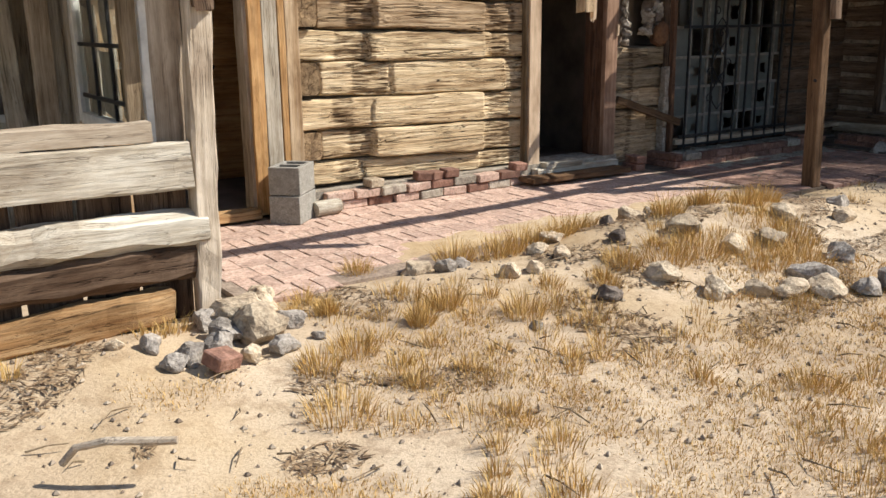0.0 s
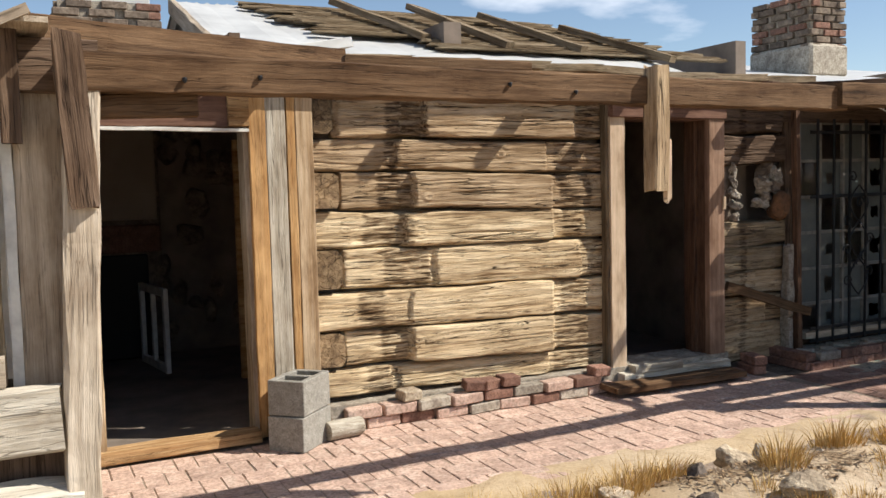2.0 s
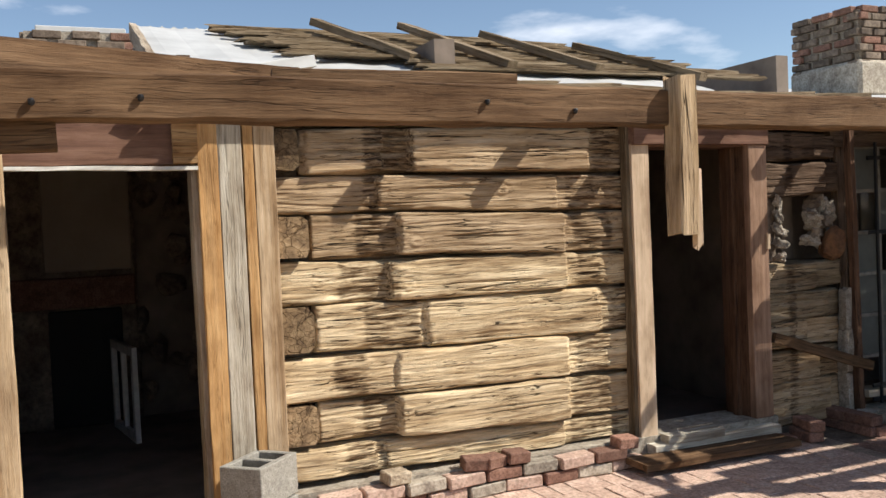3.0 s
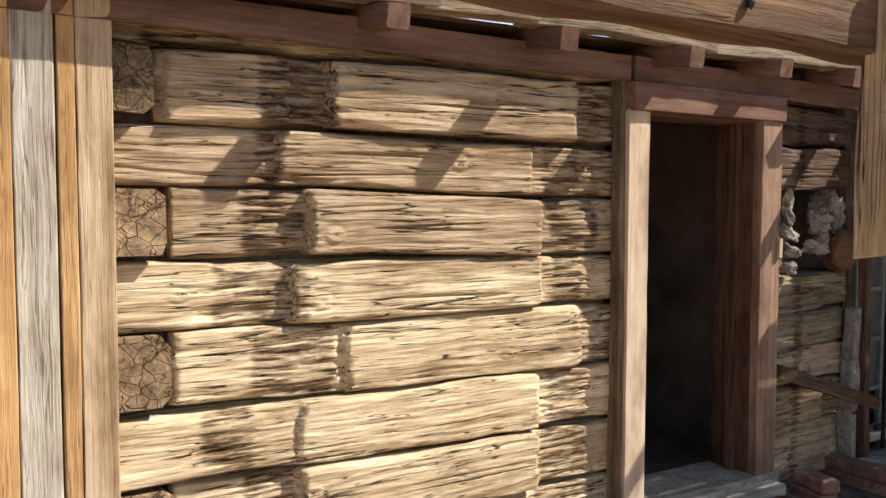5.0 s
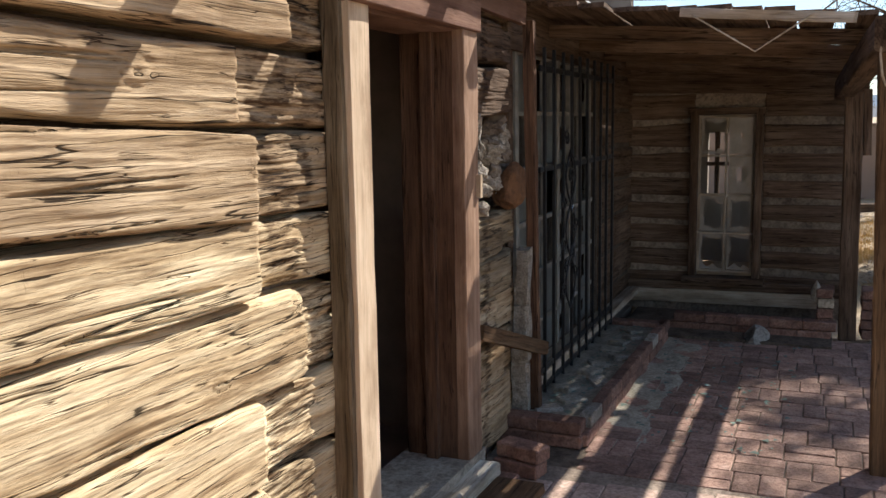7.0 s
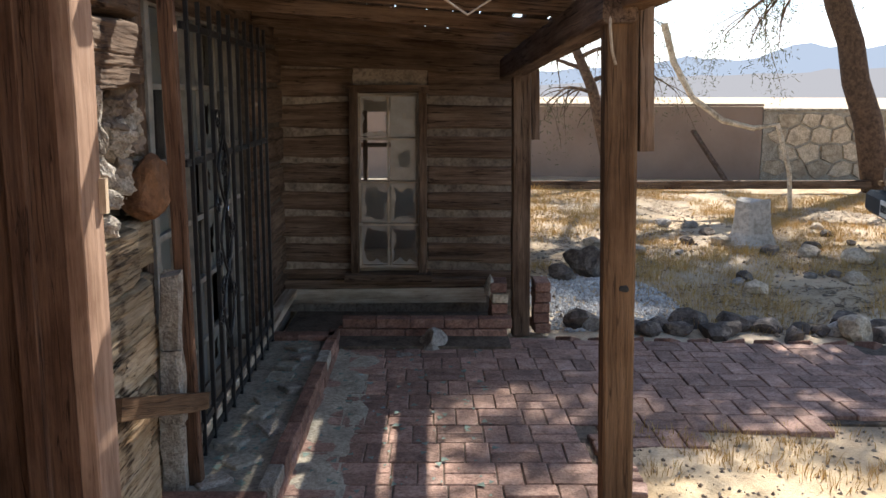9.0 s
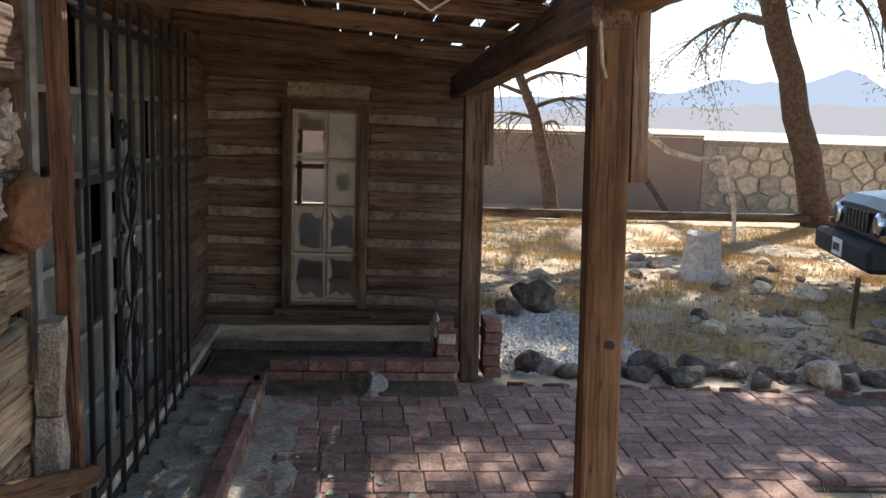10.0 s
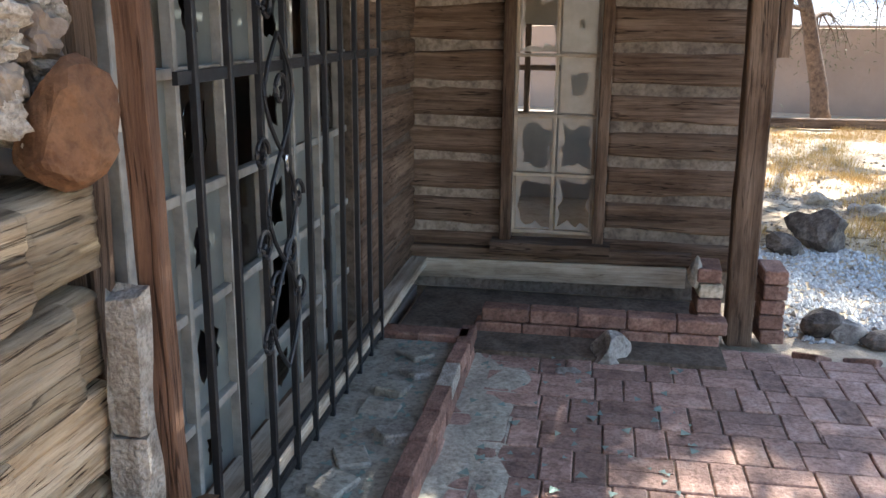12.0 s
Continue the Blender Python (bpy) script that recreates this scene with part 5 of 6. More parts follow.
# dust drifted over the floor along the kerb
def drift_bm(x0, x1, y0, y1, z, seed, nx=60, ny=16):
    bm = bmesh.new()
    g = []
    for i in range(nx + 1):
        row = []
        for j in range(ny + 1):
            x, y = x0 + (x1 - x0) * i / nx, y0 + (y1 - y0) * j / ny
            edge = min(1, 3.2 * j / ny, 3.2 * (ny - j) / ny if y1 < -0.4 else 1, 6 * i / nx, 6 * (nx - i) / nx)
            row.append(bm.verts.new((x, y, z + 0.016 * (edge - 0.62 + 0.75 * noise.noise(Vector((x * 5, y * 7, seed))))))) 
        g.append(row)
    for i in range(nx):
        for j in range(ny):
            bm.faces.new((g[i][j], g[i + 1][j], g[i + 1][j + 1], g[i][j + 1]))
    return bm


tagged(part("dust", drift_bm(3.5, 6.0, -0.66, -0.38, -0.004, 3), M_DUST, smooth=True), "pale dust drifted over the bricks along the kerb", "dust", kind="stuff")
tagged(part("sand", drift_bm(-0.35, 3.3, -1.62, -1.15, -0.002, 8, 90, 12), M_GROUND, smooth=True), "sand blown over the outer bricks of the path", "sand", kind="stuff")
M_GLASSBIT = plain("green_glass_bits", (0.26, 0.33, 0.28), 0.2, 0, 0.4, 30, 0.0, 0.6)
bits = bmesh.new()
rr = random.Random(6)
for i in range(320):
    x, y = rr.uniform(3.7, 6.0), rr.choice((rr.uniform(-0.28, -0.1), rr.uniform(-1.2, -0.4)))
    z = 0.091 if y > -0.29 and x < 5.6 else 0.006
    a, s = rr.uniform(0, math.tau), rr.uniform(0.008, 0.03)
    f = [bits.verts.new((x + math.cos(a + k * 2.1) * s, y + math.sin(a + k * 2.1) * s * rr.uniform(0.4, 1), z + rr.uniform(0, 0.004))) for k in range(3)]
    bits.faces.new(f)
tagged(part("glass_bits", bits, M_GLASSBIT), "broken glass bits scattered on ledge and floor", "glass", kind="stuff")

# ---- rocks by the house and in the yard ----
def on_ground(x, y, sink=0.0):
    return (x, y, ground_z(x, y) - sink)


def stone_at(x, y, s, material, label, group, seed, flat=0.75, turn=0, sub=3):
    return rock((x, y, ground_z(x, y) + s * flat * 0.40), s, s * 0.85, s * flat, material, label, group, seed, turn, sub)


PILE = ((-1.27, -2.02, 0.17, 0), (-1.10, -1.92, 0.10, 0), (-1.02, -1.75, 0.09, 0), (-1.24, -2.24, 0.15, 0), (-1.05, -2.12, 0.09, 1), (-1.45, -2.32, 0.08, 1), (-1.58, -2.36, 0.08, 1),
        (-1.36, -2.42, 0.07, 0), (-1.70, -2.22, 0.07, 1), (-1.66, -2.40, 0.06, 1), (-1.22, -2.42, 0.08, 1), (-1.40, -2.05, 0.09, 1), (-1.82, -2.15, 0.05, 0), (-1.02, -2.36, 0.04, 1), (-1.36, -2.20, 0.10, 1))
for i, (x, y, s, g) in enumerate(PILE):
    stone_at(x, y, s, M_GREYROCK if g else M_ROCK, "grey angular stone in the pile by the post" if g else "pale rounded stone in the pile by the post", "stones by the post", 400 + i, 0.75, 37 * i)
half_brick = place("broken_brick", ME_HALF, M_BRICK, None, "", pose(-1.50, -2.48, 0.02, 15, 10, 25))
tagged(half_brick, "broken red brick among the stones", "brick")
MOUND = ((-0.15, -1.80, 0.10, 0), (-0.02, -1.88, 0.09, 1), (0.10, -1.85, 0.07, 1), (0.16, -2.22, 0.08, 0), (0.30, -2.24, 0.08, 0), (-0.14, -2.78, 0.05, 1), (0.36, -2.70, 0.09, 2), (0.52, -1.98, 0.09, 0), (0.55, -2.16, 0.08, 0),
         (0.92, -2.92, 0.12, 0), (1.12, -3.02, 0.10, 0), (1.24, -3.12, 0.12, 0), (1.40, -3.22, 0.13, 0), (1.55, -3.05, 0.16, 1), (1.62, -3.30, 0.12, 1), (1.80, -3.35, 0.14, 1), (0.80, -2.70, 0.12, 0),
         (1.30, -2.35, 0.13, 0), (1.45, -2.60, 0.11, 0), (1.75, -2.62, 0.13, 0), (1.45, -1.80, 0.12, 0), (1.72, -1.72, 0.10, 1), (1.15, -1.90, 0.08, 2), (0.95, -2.20, 0.08, 2), (2.0, -2.9, 0.13, 1), (2.3, -1.72, 0.07, 1), (2.2, -2.4, 0.12, 0), (0.75, -1.86, 0.10, 0), (2.7, -2.5, 0.1, 0), (3.1, -2.2, 0.1, 1))
for i, (x, y, s, g) in enumerate(MOUND):
    stone_at(x, y, s * 0.9, (M_ROCK, M_GREYROCK, M_DARKROCK)[g], ("pale rounded field stone among dry grass", "grey field stone edging the mound", "dark stone half sunk in sand")[g], "stones of the mound", 500 + i, 0.68, 51 * i)
part_rock = stone_at(5.80, -0.92, 0.12, M_GREYROCK, "grey rough rock on the brick floor", "", 611, 0.9, 20)
part_rock2 = stone_at(5.62, -0.78, 0.07, M_GREYROCK, "small grey rock on the brick floor", "", 612, 0.8, 80)
rnd = random.Random(19)
for i in range(22):
    y = -1.85 - 0.105 * i
    stone_at(6.22 + rnd.uniform(-0.1, 0.2), y, rnd.uniform(0.08, 0.16), M_DARKROCK if rnd.random() < 0.8 else M_GREYROCK, "dark lava rock edging the paving", "edging rocks", 700 + i, 0.62, 40 * i, 2)
stone_at(6.15, -3.60, 0.13, M_ROCK, "pale rock among the dark edging", "edging rocks", 731, 0.9)
stone_at(7.95, -2.20, 0.23, M_DARKROCK, "big black boulder beside the gravel", "", 743, 0.85, 30)
stone_at(7.7, -1.95, 0.14, M_DARKROCK, "black boulder beside the gravel", "", 741, 0.7, 70)
for i in range(34):
    x, y = rnd.uniform(7.2, 11.0), rnd.uniform(-6.0, -2.2)
    stone_at(x, y, rnd.uniform(0.06, 0.15), (M_ROCK, M_GREYROCK, M_DARKROCK)[rnd.randrange(3)], "scattered yard rock in dry grass", "yard rocks", 760 + i, 0.6, 33 * i, 2)
for x, y, s in ((8.94, -4.47, 0.14), (8.70, -4.78, 0.17), (7.75, -4.35, 0.13), (9.4, -2.5, 0.12)):
    stone_at(x, y, s, M_ROCK, "pale flat rock in the yard", "yard rocks", int(800 + x * 10), 0.6, 10)


# ---- grass, pebbles, twigs, gravel ----
def blades(name, label, spots, material, seed):
    """Dry tufts: spots of (x, y, radius, height, count), all in one mesh."""
    rnd = random.Random(seed)
    vs, fs = [], []
    for x, y, r, h, n in spots:
        for _ in range(n * 2):
            a, d = rnd.uniform(0, math.tau), r * math.sqrt(rnd.random())
            bx, by = x + d * math.cos(a), y + d * math.sin(a)
            bz = ground_z(bx, by) - 0.01
            hh = h * rnd.uniform(0.45, 1.1) * (1.1 - 0.5 * d / r)
            lean = Vector((math.cos(a), math.sin(a), 0)) * hh * rnd.uniform(0.1, 0.75) * (0.3 + d / r)
            lean += Vector((rnd.uniform(-1, 1), rnd.uniform(-1, 1), 0)) * hh * 0.25
            t = rnd.uniform(0, math.pi)
            w = Vector((math.cos(t), math.sin(t), 0)) * rnd.uniform(0.0011, 0.0026)
            k = len(vs)
            b0 = Vector((bx, by, bz))
            mid = b0 + lean * 0.4 + Vector((0, 0, hh * 0.6))
            tip = b0 + lean + Vector((0, 0, hh))
            vs += [b0 - w, b0 + w, mid + w * 0.7, mid - w * 0.7, tip]
            fs += [(k, k + 1, k + 2, k + 3), (k + 3, k + 2, k + 4)]
    me = bpy.data.meshes.new(name)
    me.from_pydata(vs, [], fs)
    return tagged(place(name, me, material), label, "grass", kind="stuff")


rnd = random.Random(23)
tufts, stubble = [], []
for x, y, r, h in ((0.15, -1.72, 0.10, 0.2), (-0.42, -1.62, 0.08, 0.16), (0.4, -1.78, 0.16, 0.18), (0.6, -1.74, 0.16, 0.2), (0.8, -1.78, 0.15, 0.18), (1.0, -1.72, 0.16, 0.2), (1.2, -1.66, 0.12, 0.15), (-0.35, -2.35, 0.09, 0.16), (-0.55, -2.45, 0.06, 0.15), (-0.08, -2.62, 0.10, 0.16),
                    (-0.85, -2.1, 0.05, 0.12), (1.0, -2.5, 0.14, 0.17), (1.2, -2.55, 0.16, 0.17), (1.5, -2.75, 0.16, 0.16), (1.75, -2.85, 0.16, 0.16), (0.72, -2.45, 0.10, 0.15), (1.45, -2.1, 0.10, 0.17), (1.9, -2.0, 0.12, 0.17), (2.2, -2.1, 0.12, 0.17), (2.5, -2.0, 0.12, 0.18), (-1.15, -2.62, 0.10, 0.12), (-1.25, -3.0, 0.14, 0.14), (-0.95, -2.55, 0.1, 0.12), (2.0, -2.55, 0.2, 0.16)):
    tufts.append((x, y, r, h, 150))
for _ in range(900):
    x, y = rnd.uniform(-3.2, 3.6), rnd.uniform(-6.5, -1.65)
    dens = noise.noise(Vector((x * 0.9, y * 0.9, 11)))
    if dens > -0.05 and y < -1.9:
        tufts.append((x, y, rnd.uniform(0.04, 0.11), rnd.uniform(0.05, 0.13), 34))
for _ in range(3400):
    x, y = rnd.uniform(-2.2, 2.2), rnd.uniform(-5.2, -2.5)
    if noise.noise(Vector((x * 1.2, y * 1.2, 5))) > -0.05 - (0.25 if y < -2.9 and x > -0.9 else 0):
        stubble.append((x, y, 0.10, rnd.uniform(0.02, 0.05), 22))
blades("dry_grass", "golden dry grass tufts on sandy ground", tufts, M_STRAW, 1)
blades("dry_stubble", "short straw-coloured stubble mats on the sand", stubble, M_STRAW, 2)
far_spots = []
for _ in range(3200):
    x, y = rnd.uniform(6.3, 15.5), rnd.uniform(-9, 0)
    if x < 9.4 and y > -1.7:
        continue
    if 6.2 < x < 8.0 and -2.5 < y < -1.6:
        continue
    if noise.noise(Vector((x * 0.5, y * 0.9, 2))) > -0.12:
        far_spots.append((x, y, rnd.uniform(0.10, 0.26), rnd.uniform(0.05, 0.15), 26))
for _ in range(40):
    far_spots.append((rnd.uniform(3.9, 4.5), rnd.uniform(-3.8, -1.8), 0.1, 0.08, 24))
blades("yard_grass", "patchy golden dry grass in the back yard", far_spots, M_STRAW, 3)


def pebbles(name, label, material, spots, seed):
    rnd = random.Random(seed)
    vs, fs = [], []
    oct_f = ((0, 2, 4), (2, 1, 4), (1, 3, 4), (3, 0, 4), (2, 0, 5), (1, 2, 5), (3, 1, 5), (0, 3, 5))
    for x, y, s in spots:
        k = len(vs)
        z = ground_z(x, y) + s * 0.25
        a = rnd.uniform(0, math.pi)
        c, d = math.cos(a) * s, math.sin(a) * s
        e = s * rnd.uniform(0.5, 0.9)
        vs += [(x + c, y + d, z), (x - c, y - d, z), (x - d * 0.7, y + c * 0.7, z), (x + d * 0.7, y - c * 0.7, z), (x, y, z + e), (x, y, z - e)]
        fs += [tuple(k + i for i in f) for f in oct_f]
    me = bpy.data.meshes.new(name)
    me.from_pydata(vs, [], fs)
    return tagged(place(name, me, material), label, "gravel", kind="stuff")


M_GRIT = straw_material("brown_grit", (0.16, 0.12, 0.09), (0.46, 0.38, 0.29))
spots = []
while len(spots) < 4200:
    x, y = rnd.uniform(6.2, 8.0), rnd.uniform(-2.75, -1.62)
    if (x - 7.0) ** 2 / 0.9 + (y + 2.1) ** 2 / 0.34 < 1:
        spots.append((x, y, rnd.uniform(0.008, 0.02)))
pebbles("gravel", "white crushed gravel patch beside the porch", M_PEBBLE, spots, 4)
spots = [(rnd.uniform(-3.2, 3.8), rnd.uniform(-6, -1.55), rnd.choice((0.004, 0.005, 0.007, 0.009, 0.016))) for _ in range(5200)]
spots += [(rnd.uniform(3.6, 4.6), rnd.uniform(-4, -1.65), rnd.choice((0.005, 0.008, 0.012))) for _ in range(700)]
spots += [(rnd.uniform(6.2, 12), rnd.uniform(-7, -1.6), rnd.choice((0.01, 0.015, 0.025))) for _ in range(1600)]
pebbles("grit", "small brown pebbles scattered on the sand", M_GRIT, spots, 5)

rnd = random.Random(29)
bm = bmesh.new()
for i in range(150):
    x, y = rnd.uniform(-2.6, 3.4), rnd.uniform(-4.8, -1.7)
    a, l = rnd.uniform(0, math.tau), rnd.uniform(0.05, 0.2)
    p0 = Vector((x, y, ground_z(x, y) + 0.012))
    p1 = p0 + Vector((math.cos(a) * l, math.sin(a) * l, rnd.uniform(0, 0.03)))
    pm = (p0 + p1) / 2 + Vector((rnd.uniform(-0.02, 0.02), rnd.uniform(-0.02, 0.02), 0.01))
    t = tube_bm([p0, pm, p1], [0.004, 0.003, 0.002], 4)
    me = bpy.data.meshes.new("t")
    t.to_mesh(me)
    t.free()
    bm.from_mesh(me)
    bpy.data.meshes.remove(me)
tagged(part("twigs", bm, M_SHINGLE), "dry brown twigs littering the sand", "twigs", kind="stuff")
stick = part("bent_stick", tube_bm([Vector((-2.20, -2.98, 0.0)), Vector((-2.16, -3.0, 0.05)), Vector((-2.08, -3.06, 0.075)), Vector((-1.95, -3.14, 0.07)), Vector((-1.90, -3.17, 0.07))], [0.012, 0.013, 0.014, 0.014, 0.013], 8), M_GREY)
tagged(stick, "bent grey stick lying on the sand", "stick")

def flakes(name, label, spots, material, seed):
    """Dead leaf and twig litter: thin slivers lying on the ground, all in one mesh."""
    rnd = random.Random(seed)
    vs, fs = [], []
    for x, y, s in spots:
        z = ground_z(x, y) + 0.008
        a, b = rnd.uniform(0, math.tau), rnd.uniform(0.08, 0.3)
        d = Vector((math.cos(a), math.sin(a), rnd.uniform(-0.15, 0.3))) * s
        w = Vector((-math.sin(a), math.cos(a), rnd.uniform(-0.3, 0.3))) * s * b
        k, p = len(vs), Vector((x, y, z))
        vs += [p - d, p - w, p + d, p + w]
        fs.append((k, k + 1, k + 2, k + 3))
    me = bpy.data.meshes.new(name)
    me.from_pydata(vs, [], fs)
    return tagged(place(name, me, material), label, "litter", kind="stuff")


M_LITTER = straw_material("dead_leaf_litter", (0.09, 0.06, 0.04), (0.34, 0.23, 0.13))
spots = []
while len(spots) < 9000:
    x, y = rnd.uniform(-2.4, 3.4), rnd.uniform(-3.4, -1.62)
    if noise.noise(Vector((x * 2.1, y * 2.6, 40))) > (0.05 if x > 0 else 0.28):
        spots.append((x, y, rnd.uniform(0.008, 0.032)))
while len(spots) < 30000:
    x, y = rnd.uniform(6.2, 14.5), rnd.uniform(-8.5, -1.6)
    if (x - 7.0) ** 2 / 1.0 + (y + 2.1) ** 2 / 0.40 > 1 and noise.noise(Vector((x * 0.8, y * 1.3, 44))) > -0.12:
        spots.append((x, y, rnd.uniform(0.015, 0.05)))
flakes("litter", "brown dead leaves and twigs strewn on the sand", spots, M_LITTER, 7)

# ---- back yard ----
stump = thing("tree_stump", (9.65, -4.15, 0), "pale grey sawn tree stump in the yard", "tree stump")
bm = bmesh.new()
rings = []
for k, (z, r) in enumerate(((-0.05, 0.30), (0.0, 0.23), (0.1, 0.185), (0.25, 0.165), (0.40, 0.155), (0.43, 0.15))):
    rings.append([bm.verts.new((9.65 + math.cos(a) * r * (1 + 0.13 * math.sin(3 * a + 1) * (1 if k < 3 else 0.4)), -4.15 + math.sin(a) * r * (1 + 0.12 * math.sin(5 * a)), z + (0.02 * math.sin(2 * a) if k > 3 else 0))) for a in [i / 24 * math.tau for i in range(24)]])
for r0, r1 in zip(rings, rings[1:]):
    for j in range(24):
        bm.faces.new((r0[j], r0[(j + 1) % 24], r1[(j + 1) % 24], r1[j]))
bm.faces.new(rings[-1])
part("trunk", bm, M_STUMP, stump)

rail = thing("fallen_log", (15, -5, 0), "long dark log lying along the yard", "log")
timber("length", (14.6, 1.5, 0.06), (14.9, -8.6, 0.08), 0.13, 0.13, M_DARKLOG, rail, step=0.4)
prop = thing("leaning_prop", (16.4, -5.9, 0), "weathered prop board leaning on the wall", "board")
timber("plank", (16.2, -6.0, 0.0), (16.95, -5.6, 0.85), 0.1, 0.05, M_BARK, prop)

wall_yard = thing("wall_yard", (17.1, -2, 0), "brown stucco yard wall with a flat top", "wall", kind="structure")
part("wall_body", box_bm(17.1, 17.3, -6.92, 14, -0.3, 1.28, 0.01), M_STUCCO, wall_yard)
part("cap", box_bm(17.07, 17.33, -6.92, 14, 1.285, 1.33, 0.01), M_STUCCO, wall_yard)
wall_stone = thing("wall_stone", (17.1, -11, 0), "pale flagstone yard wall with raised stones", "wall", kind="structure")
part("wall_body", box_bm(17.1, 17.4, -24, -6.93, -0.3, 1.20), M_MORTAR, wall_stone)
part("cap", box_bm(17.06, 17.44, -24, -6.93, 1.205, 1.25, 0.01), M_MORTAR, wall_stone)
rnd = random.Random(31)
SW, SH = 0.40, 0.29


def stone_corner(i, j):
    """A corner of the honeycomb that the flagstones share, shifted by chance."""
    r = random.Random(i * 131 + j * 7919)
    return (-6.98 - SW * i / 2 + r.uniform(-0.07, 0.07), 0.02 + SH * j + (-SH * 0.17 if (i + j) % 2 else SH * 0.17) + r.uniform(-0.05, 0.05))


for j in range(4):
    for i in range(j % 2, 44, 2):
        ring = [stone_corner(i + a, j + b) for a, b in ((0, 0), (1, 0), (2, 0), (2, 1), (1, 1), (0, 1))]
        cy, cz = sum(p[0] for p in ring) / 6, sum(p[1] for p in ring) / 6
        bm = bmesh.new()
        lo = [bm.verts.new((0.03, (y - cy) * 0.93, (min(1.18, z) - cz) * 0.91)) for y, z in ring]
        hi = [bm.verts.new((-0.03, (y - cy) * 0.86, (min(1.18, z) - cz) * 0.84)) for y, z in ring]
        for a in range(6):
            bm.faces.new((lo[a], lo[(a + 1) % 6], hi[(a + 1) % 6], hi[a]))
        bm.faces.new(hi)
        bmesh.ops.recalc_face_normals(bm, faces=bm.faces)
        part("stone", bm, M_ROCK, wall_stone, "", pose(17.09, cy, cz))


# ---- trees ----
def limb(p0, d, length, r0, rnd, droop=0.0, bend=0.35, n=7):
    pts, rad, p = [p0.copy()], [r0], p0.copy()
    d = d.normalized()
    for i in range(n):
        d = (d + Vector((rnd.uniform(-1, 1), rnd.uniform(-1, 1), rnd.uniform(-1, 1))) * bend * 0.4 + Vector((0, 0, -droop * (i + 1) / n))).normalized()
        p = p + d * length / n
        pts.append(p.copy())
        rad.append(max(0.004, r0 * (1 - (i + 1) / n * 0.8)))
    return pts, rad, d


def merge(bm, t):
    me = bpy.data.meshes.new("t")
    t.to_mesh(me)
    t.free()
    bm.from_mesh(me)
    bpy.data.meshes.remove(me)


def tree(base, top, r0, r1, seed, label, height, limbs, spread, leaves, droop=0.25, start=0.0, leaf=1.5):
    rnd = random.Random(seed)
    th = thing("tree", base, label, "tree", "yard trees")
    b, t = Vector(base), Vector(top)
    pts = [b + (t - b) * (i / 6) + Vector((rnd.uniform(-1, 1), rnd.uniform(-1, 1), 0)) * r0 * 0.25 * (i > 0) for i in range(7)]
    ext = pts[-1] + (t - b).normalized() * (height - t.z) + Vector((0.3, 0.4, 0))
    pts += [(pts[-1] + ext) / 2, ext]
    rad = [r0 * 1.25] + [r0 + (r1 - r0) * i / 6 for i in range(1, 7)] + [r1 * 0.7, r1 * 0.3]
    part("trunk", tube_bm(pts, rad, 14), M_BARK, th, smooth=True)
    wood_bm, vs, fs = bmesh.new(), [], []
    for k in range(limbs):
        f = start + (1 - start) * (k + 0.5) / limbs
        p0 = t + (ext - t) * f if f > 0 else b + (t - b) * (1 + f)
        a = k * 2.4 + rnd.uniform(-0.4, 0.4)
        d = Vector((math.cos(a), math.sin(a), rnd.uniform(0.1, 0.7)))
        lp, lr, ld = limb(p0, d, spread * rnd.uniform(0.7, 1.1), r1 * 0.45, rnd, droop * 0.6)
        merge(wood_bm, tube_bm(lp, lr, 7))
        for q in range(2, len(lp)):
            for _ in range(2):
                sd = (ld + Vector((rnd.uniform(-1, 1), rnd.uniform(-1, 1), rnd.uniform(-0.6, 0.5)))).normalized()
                sp, sr, _e = limb(lp[q], sd, spread * rnd.uniform(0.22, 0.42), lr[q] * 0.5, rnd, droop * 1.6, 0.5, 5)
                merge(wood_bm, tube_bm(sp, sr, 5))
                for c in sp[1:]:
                    for _l in range(leaves):
                        o = c + Vector((rnd.gauss(0, 0.16), rnd.gauss(0, 0.16), rnd.gauss(-0.08, 0.16)))
                        n = Vector((rnd.gauss(0, 1), rnd.gauss(0, 1), rnd.gauss(-0.7, 0.8))).normalized() * leaf * rnd.uniform(0.05, 0.13)
                        w = n.cross(Vector((rnd.gauss(0, 1), rnd.gauss(0, 1), rnd.gauss(0, 1)))).normalized() * leaf * rnd.uniform(0.006, 0.013)
                        i0 = len(vs)
                        vs += [o - w, o + w, o + n + w * 0.4, o + n - w * 0.4]
                        fs.append((i0, i0 + 1, i0 + 2, i0 + 3))
    tagged(part("branchwork", wood_bm, M_BARK, th, "thin brown branches"), kind="stuff")
    if vs:
        me = bpy.data.meshes.new("crown")
        me.from_pydata(vs, [], fs)
        place("crown", me, M_NEEDLE, th, "sparse feathery grey-green foliage")
    return th


tree((15.0, -8.15, -0.1), (15.0, -7.05, 3.5), 0.235, 0.19, 3, "leaning tree with feathery drooping foliage", 7.5, 15, 4.6, 40, 0.3, -0.15, 0.85)
tree((15.6, -3.9, -0.1), (15.5, -3.5, 1.6), 0.13, 0.09, 8, "thin bare tree against the yard wall", 3.6, 12, 2.0, 6, 0.25, -0.2, 0.6)
# Third tree stands out of view, added so its crown shades yard and porch.
tree((11.6, -8.4, -0.1), (11.3, -6.4, 4.2), 0.26, 0.2, 12, "large tree beyond the car, added out of view for shade", 6.8, 17, 3.7, 60, 0.22, 0.0, 1.5)

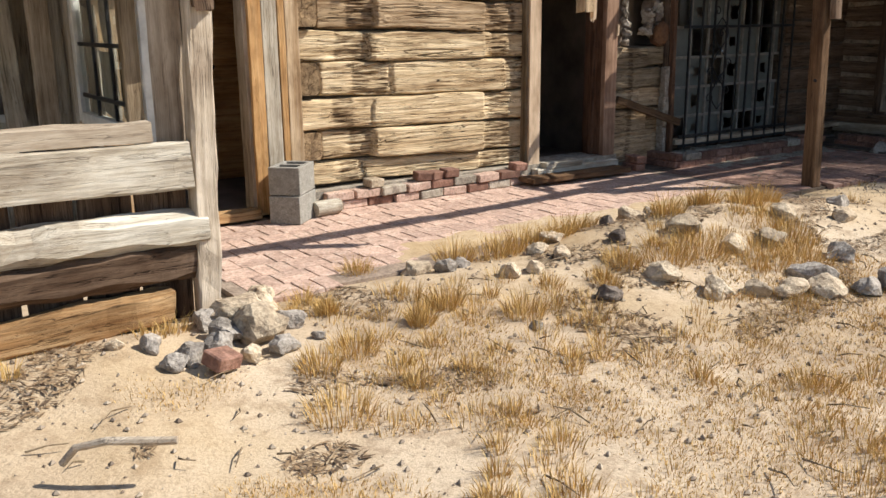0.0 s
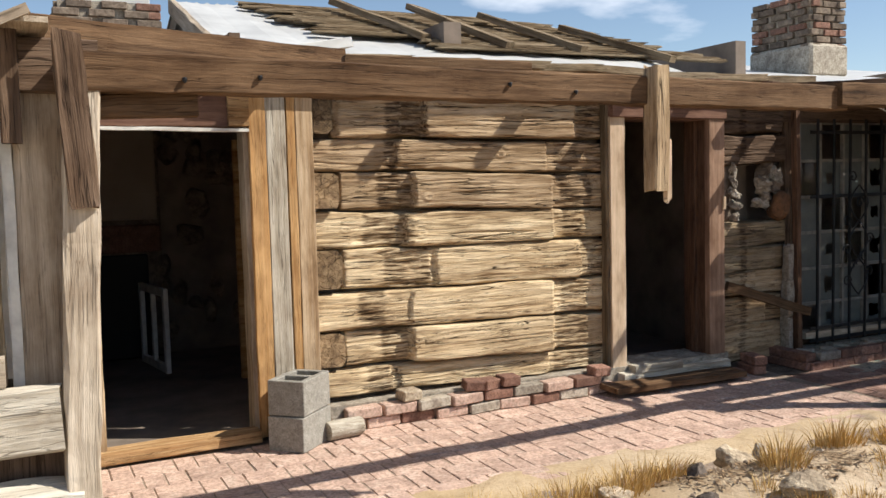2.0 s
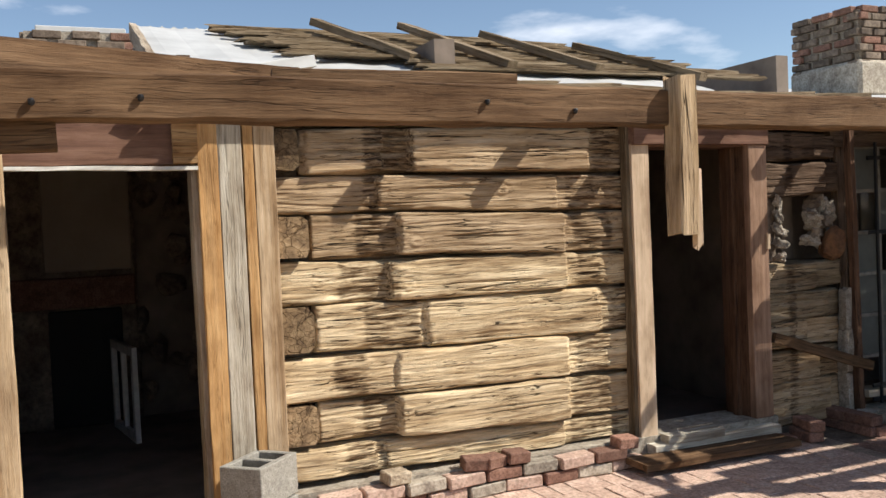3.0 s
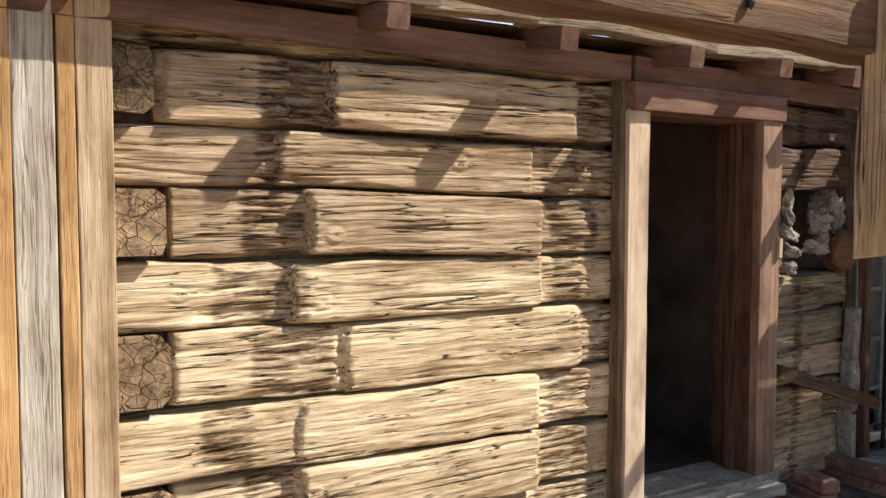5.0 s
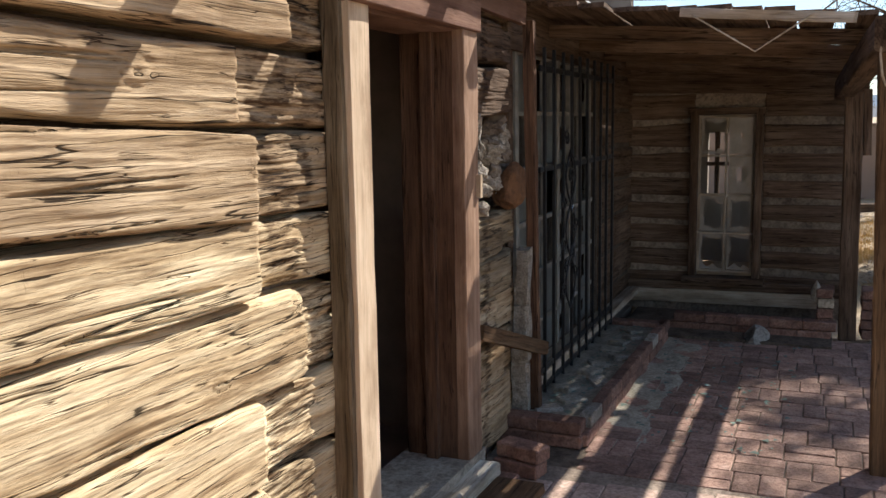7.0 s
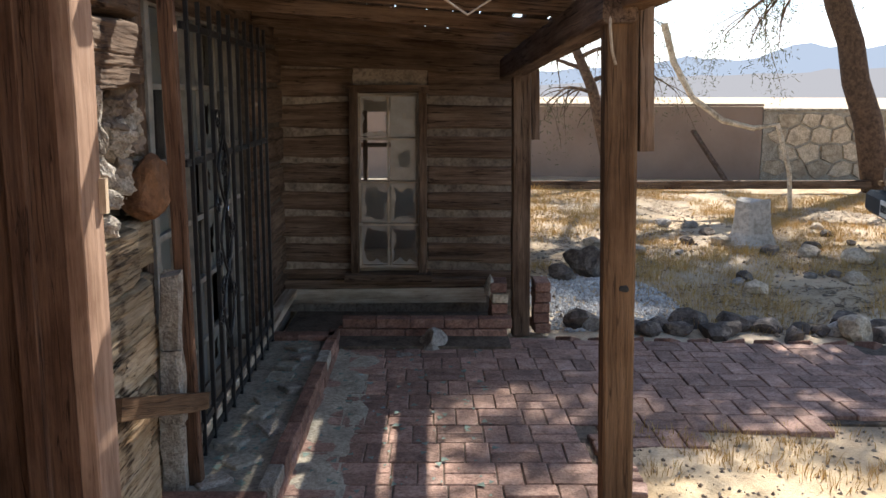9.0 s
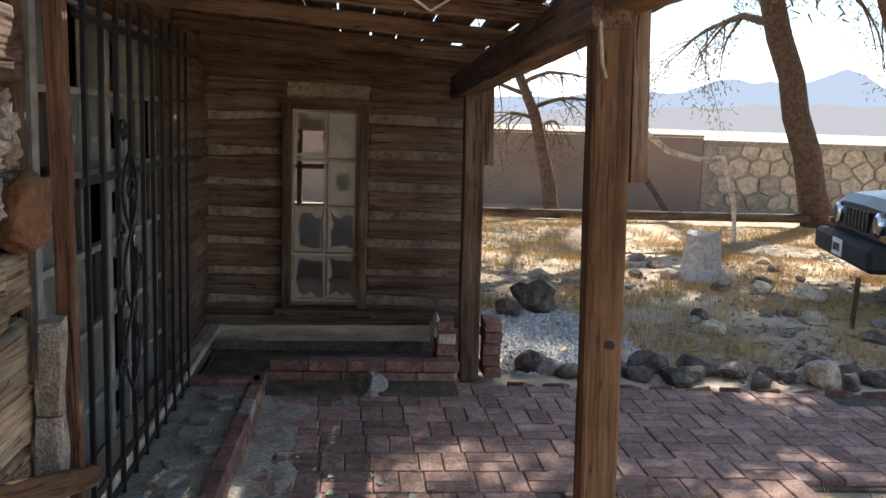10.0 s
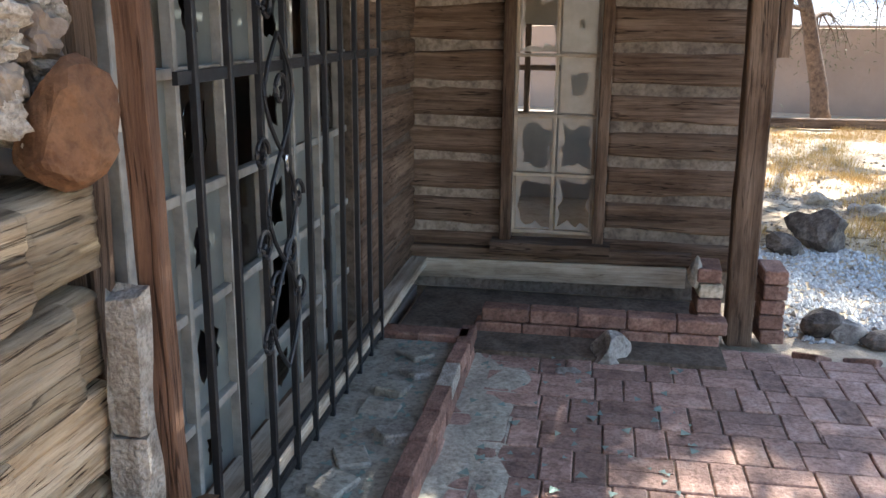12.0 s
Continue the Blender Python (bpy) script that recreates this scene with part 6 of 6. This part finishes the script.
# dead hanging branch by the far wall of the yard
hb = part("dead_branch", tube_bm([Vector((12.6, -3.9, 2.4)), Vector((12.6, -4.05, 1.9)), Vector((12.55, -4.3, 1.45)), Vector((12.5, -4.7, 1.15)), Vector((12.45, -5.1, 1.05)), Vector((12.4, -5.4, 1.1)), Vector((12.3, -5.55, 0.5)), Vector((12.3, -5.6, -0.03))], [0.05, 0.045, 0.04, 0.04, 0.035, 0.035, 0.03, 0.03], 7), M_ROCK)
tagged(hb, "bare bleached fallen branch arching to the ground", "branch")

# ---- parked car ----
car = thing("car", (8.8, -6.8, 0), "black parked off-road car with upright slotted grille", "car")
CAR = Matrix.Translation((8.80, -5.22, -0.04)) @ Matrix.Rotation(math.atan2(-0.24, 0.97) + math.pi, 4, "Z")   # local -y points forward, x across


def car_body(profile, w, taper=0.0):
    """Extrudes a side outline (y back, z up) across the width with rounded shoulders."""
    bm = bmesh.new()
    cols = []
    for u in (-1, -0.93, -0.75, 0, 0.75, 0.93, 1):
        s = 0.90 if abs(u) == 1 else (0.97 if abs(u) == 0.93 else 1)
        cols.append([bm.verts.new((u * w / 2, y + (1 - s) * 0.5, 0.55 + (z - 0.55) * s - 0.02 * u * u)) for y, z in profile])
    n = len(profile)
    for a, b in zip(cols, cols[1:]):
        for i in range(n):
            bm.faces.new((a[i], a[(i + 1) % n], b[(i + 1) % n], b[i]))
    bm.faces.new(cols[0])
    bm.faces.new(cols[-1][::-1])
    bmesh.ops.recalc_face_normals(bm, faces=bm.faces)
    return bm


part("body", car_body([(0.02, 0.42), (0.0, 0.62), (0.03, 0.86), (0.12, 0.94), (0.6, 1.0), (1.25, 1.05), (1.6, 1.07), (4.1, 1.07), (4.25, 0.9), (4.25, 0.45), (3.9, 0.35), (0.5, 0.35)], 1.72), M_PAINT, car, "", CAR, smooth=False)
part("cabin", car_body([(1.35, 1.04), (1.95, 1.66), (2.2, 1.72), (4.0, 1.70), (4.2, 1.05)], 1.5), M_PAINT, car, "", CAR)
part("windscreen", car_body([(1.30, 1.08), (1.86, 1.62), (1.90, 1.60), (1.36, 1.06)], 1.35), M_GLASS, car, "", CAR)
part("bumper", box_bm(-0.86, 0.86, -0.14, 0.1, 0.36, 0.58, 0.04), M_RUBBER, car, "matt black bumper", CAR)
for i in range(7):
    part("grille_slot", box_bm(-0.36 + 0.105 * i, -0.30 + 0.105 * i, -0.012, 0.02, 0.64, 0.82, 0.01), M_IRON, car, "vertical grille slot", CAR)
for s in (-1, 1):
    lamp = part("headlight", tube_bm([Vector((s * 0.6, 0.03, 0.74)), Vector((s * 0.6, -0.012, 0.74)), Vector((s * 0.6, -0.03, 0.74))], [0.10, 0.10, 0.07], 18), M_CHROME, car, "round glass headlight", CAR)
    part("side_marker", box_bm(s * 0.80 - 0.06, s * 0.80 + 0.06, -0.03, 0.03, 0.62, 0.67, 0.008), M_ORANGE, car, "amber marker lamp", CAR)
    for y in (0.85, 3.4):
        wh = part("wheel", tube_bm([Vector((s * 0.66, y, 0.36)), Vector((s * 0.70, y, 0.36)), Vector((s * 0.84, y, 0.36)), Vector((s * 0.87, y, 0.36))], [0.33, 0.37, 0.37, 0.33], 26), M_RUBBER, car, "black tyre", CAR)
        part("rim", tube_bm([Vector((s * 0.86, y, 0.36)), Vector((s * 0.88, y, 0.36))], [0.21, 0.19], 18), M_CHROME, wh, "", CAR)
part("number_plate", box_bm(-0.15, 0.15, -0.155, -0.143, 0.40, 0.55, 0.003), M_WHITE, car, "white number plate", CAR)
for i in range(5):
    part("plate_mark", box_bm(-0.11 + 0.045 * i, -0.085 + 0.045 * i, -0.159, -0.154, 0.44, 0.51), M_IRON, car, "dark mark", CAR)

sign = thing("marker_stake", (7.62, -4.60, 0), "thin rusty marker stake in the yard", "stake")
timber("stake", (7.62, -4.58, -0.05), (7.62, -4.60, 0.36), 0.03, 0.03, M_BEAM, sign)

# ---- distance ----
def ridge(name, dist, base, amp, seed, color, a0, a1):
    # The ridge glows in one flat colour with the distance haze painted in.
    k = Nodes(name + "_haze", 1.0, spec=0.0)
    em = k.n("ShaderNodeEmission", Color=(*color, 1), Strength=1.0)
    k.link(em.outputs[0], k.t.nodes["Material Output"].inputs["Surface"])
    vs, fs = [], []
    n = 160
    for i in range(n + 1):
        a = a0 + (a1 - a0) * i / n
        h = base + amp * (0.5 + 0.5 * noise.noise(Vector((a * 5, seed, 0)))) + amp * 0.35 * noise.noise(Vector((a * 17, seed, 3))) + amp * 0.12 * noise.noise(Vector((a * 50, seed, 6)))
        h *= 0.45 + 0.75 * smooth01(0.0, -0.5, a)
        c, s = math.cos(a) * dist, math.sin(a) * dist
        vs += [(c, s, -20), (c, s, max(4, h)), (c * 1.3, s * 1.3, -20)]
    for i in range(n):
        b = 3 * i
        fs += [(b, b + 3, b + 4, b + 1), (b + 1, b + 4, b + 5, b + 2)]
    me = bpy.data.meshes.new(name)
    me.from_pydata(vs, [], fs)
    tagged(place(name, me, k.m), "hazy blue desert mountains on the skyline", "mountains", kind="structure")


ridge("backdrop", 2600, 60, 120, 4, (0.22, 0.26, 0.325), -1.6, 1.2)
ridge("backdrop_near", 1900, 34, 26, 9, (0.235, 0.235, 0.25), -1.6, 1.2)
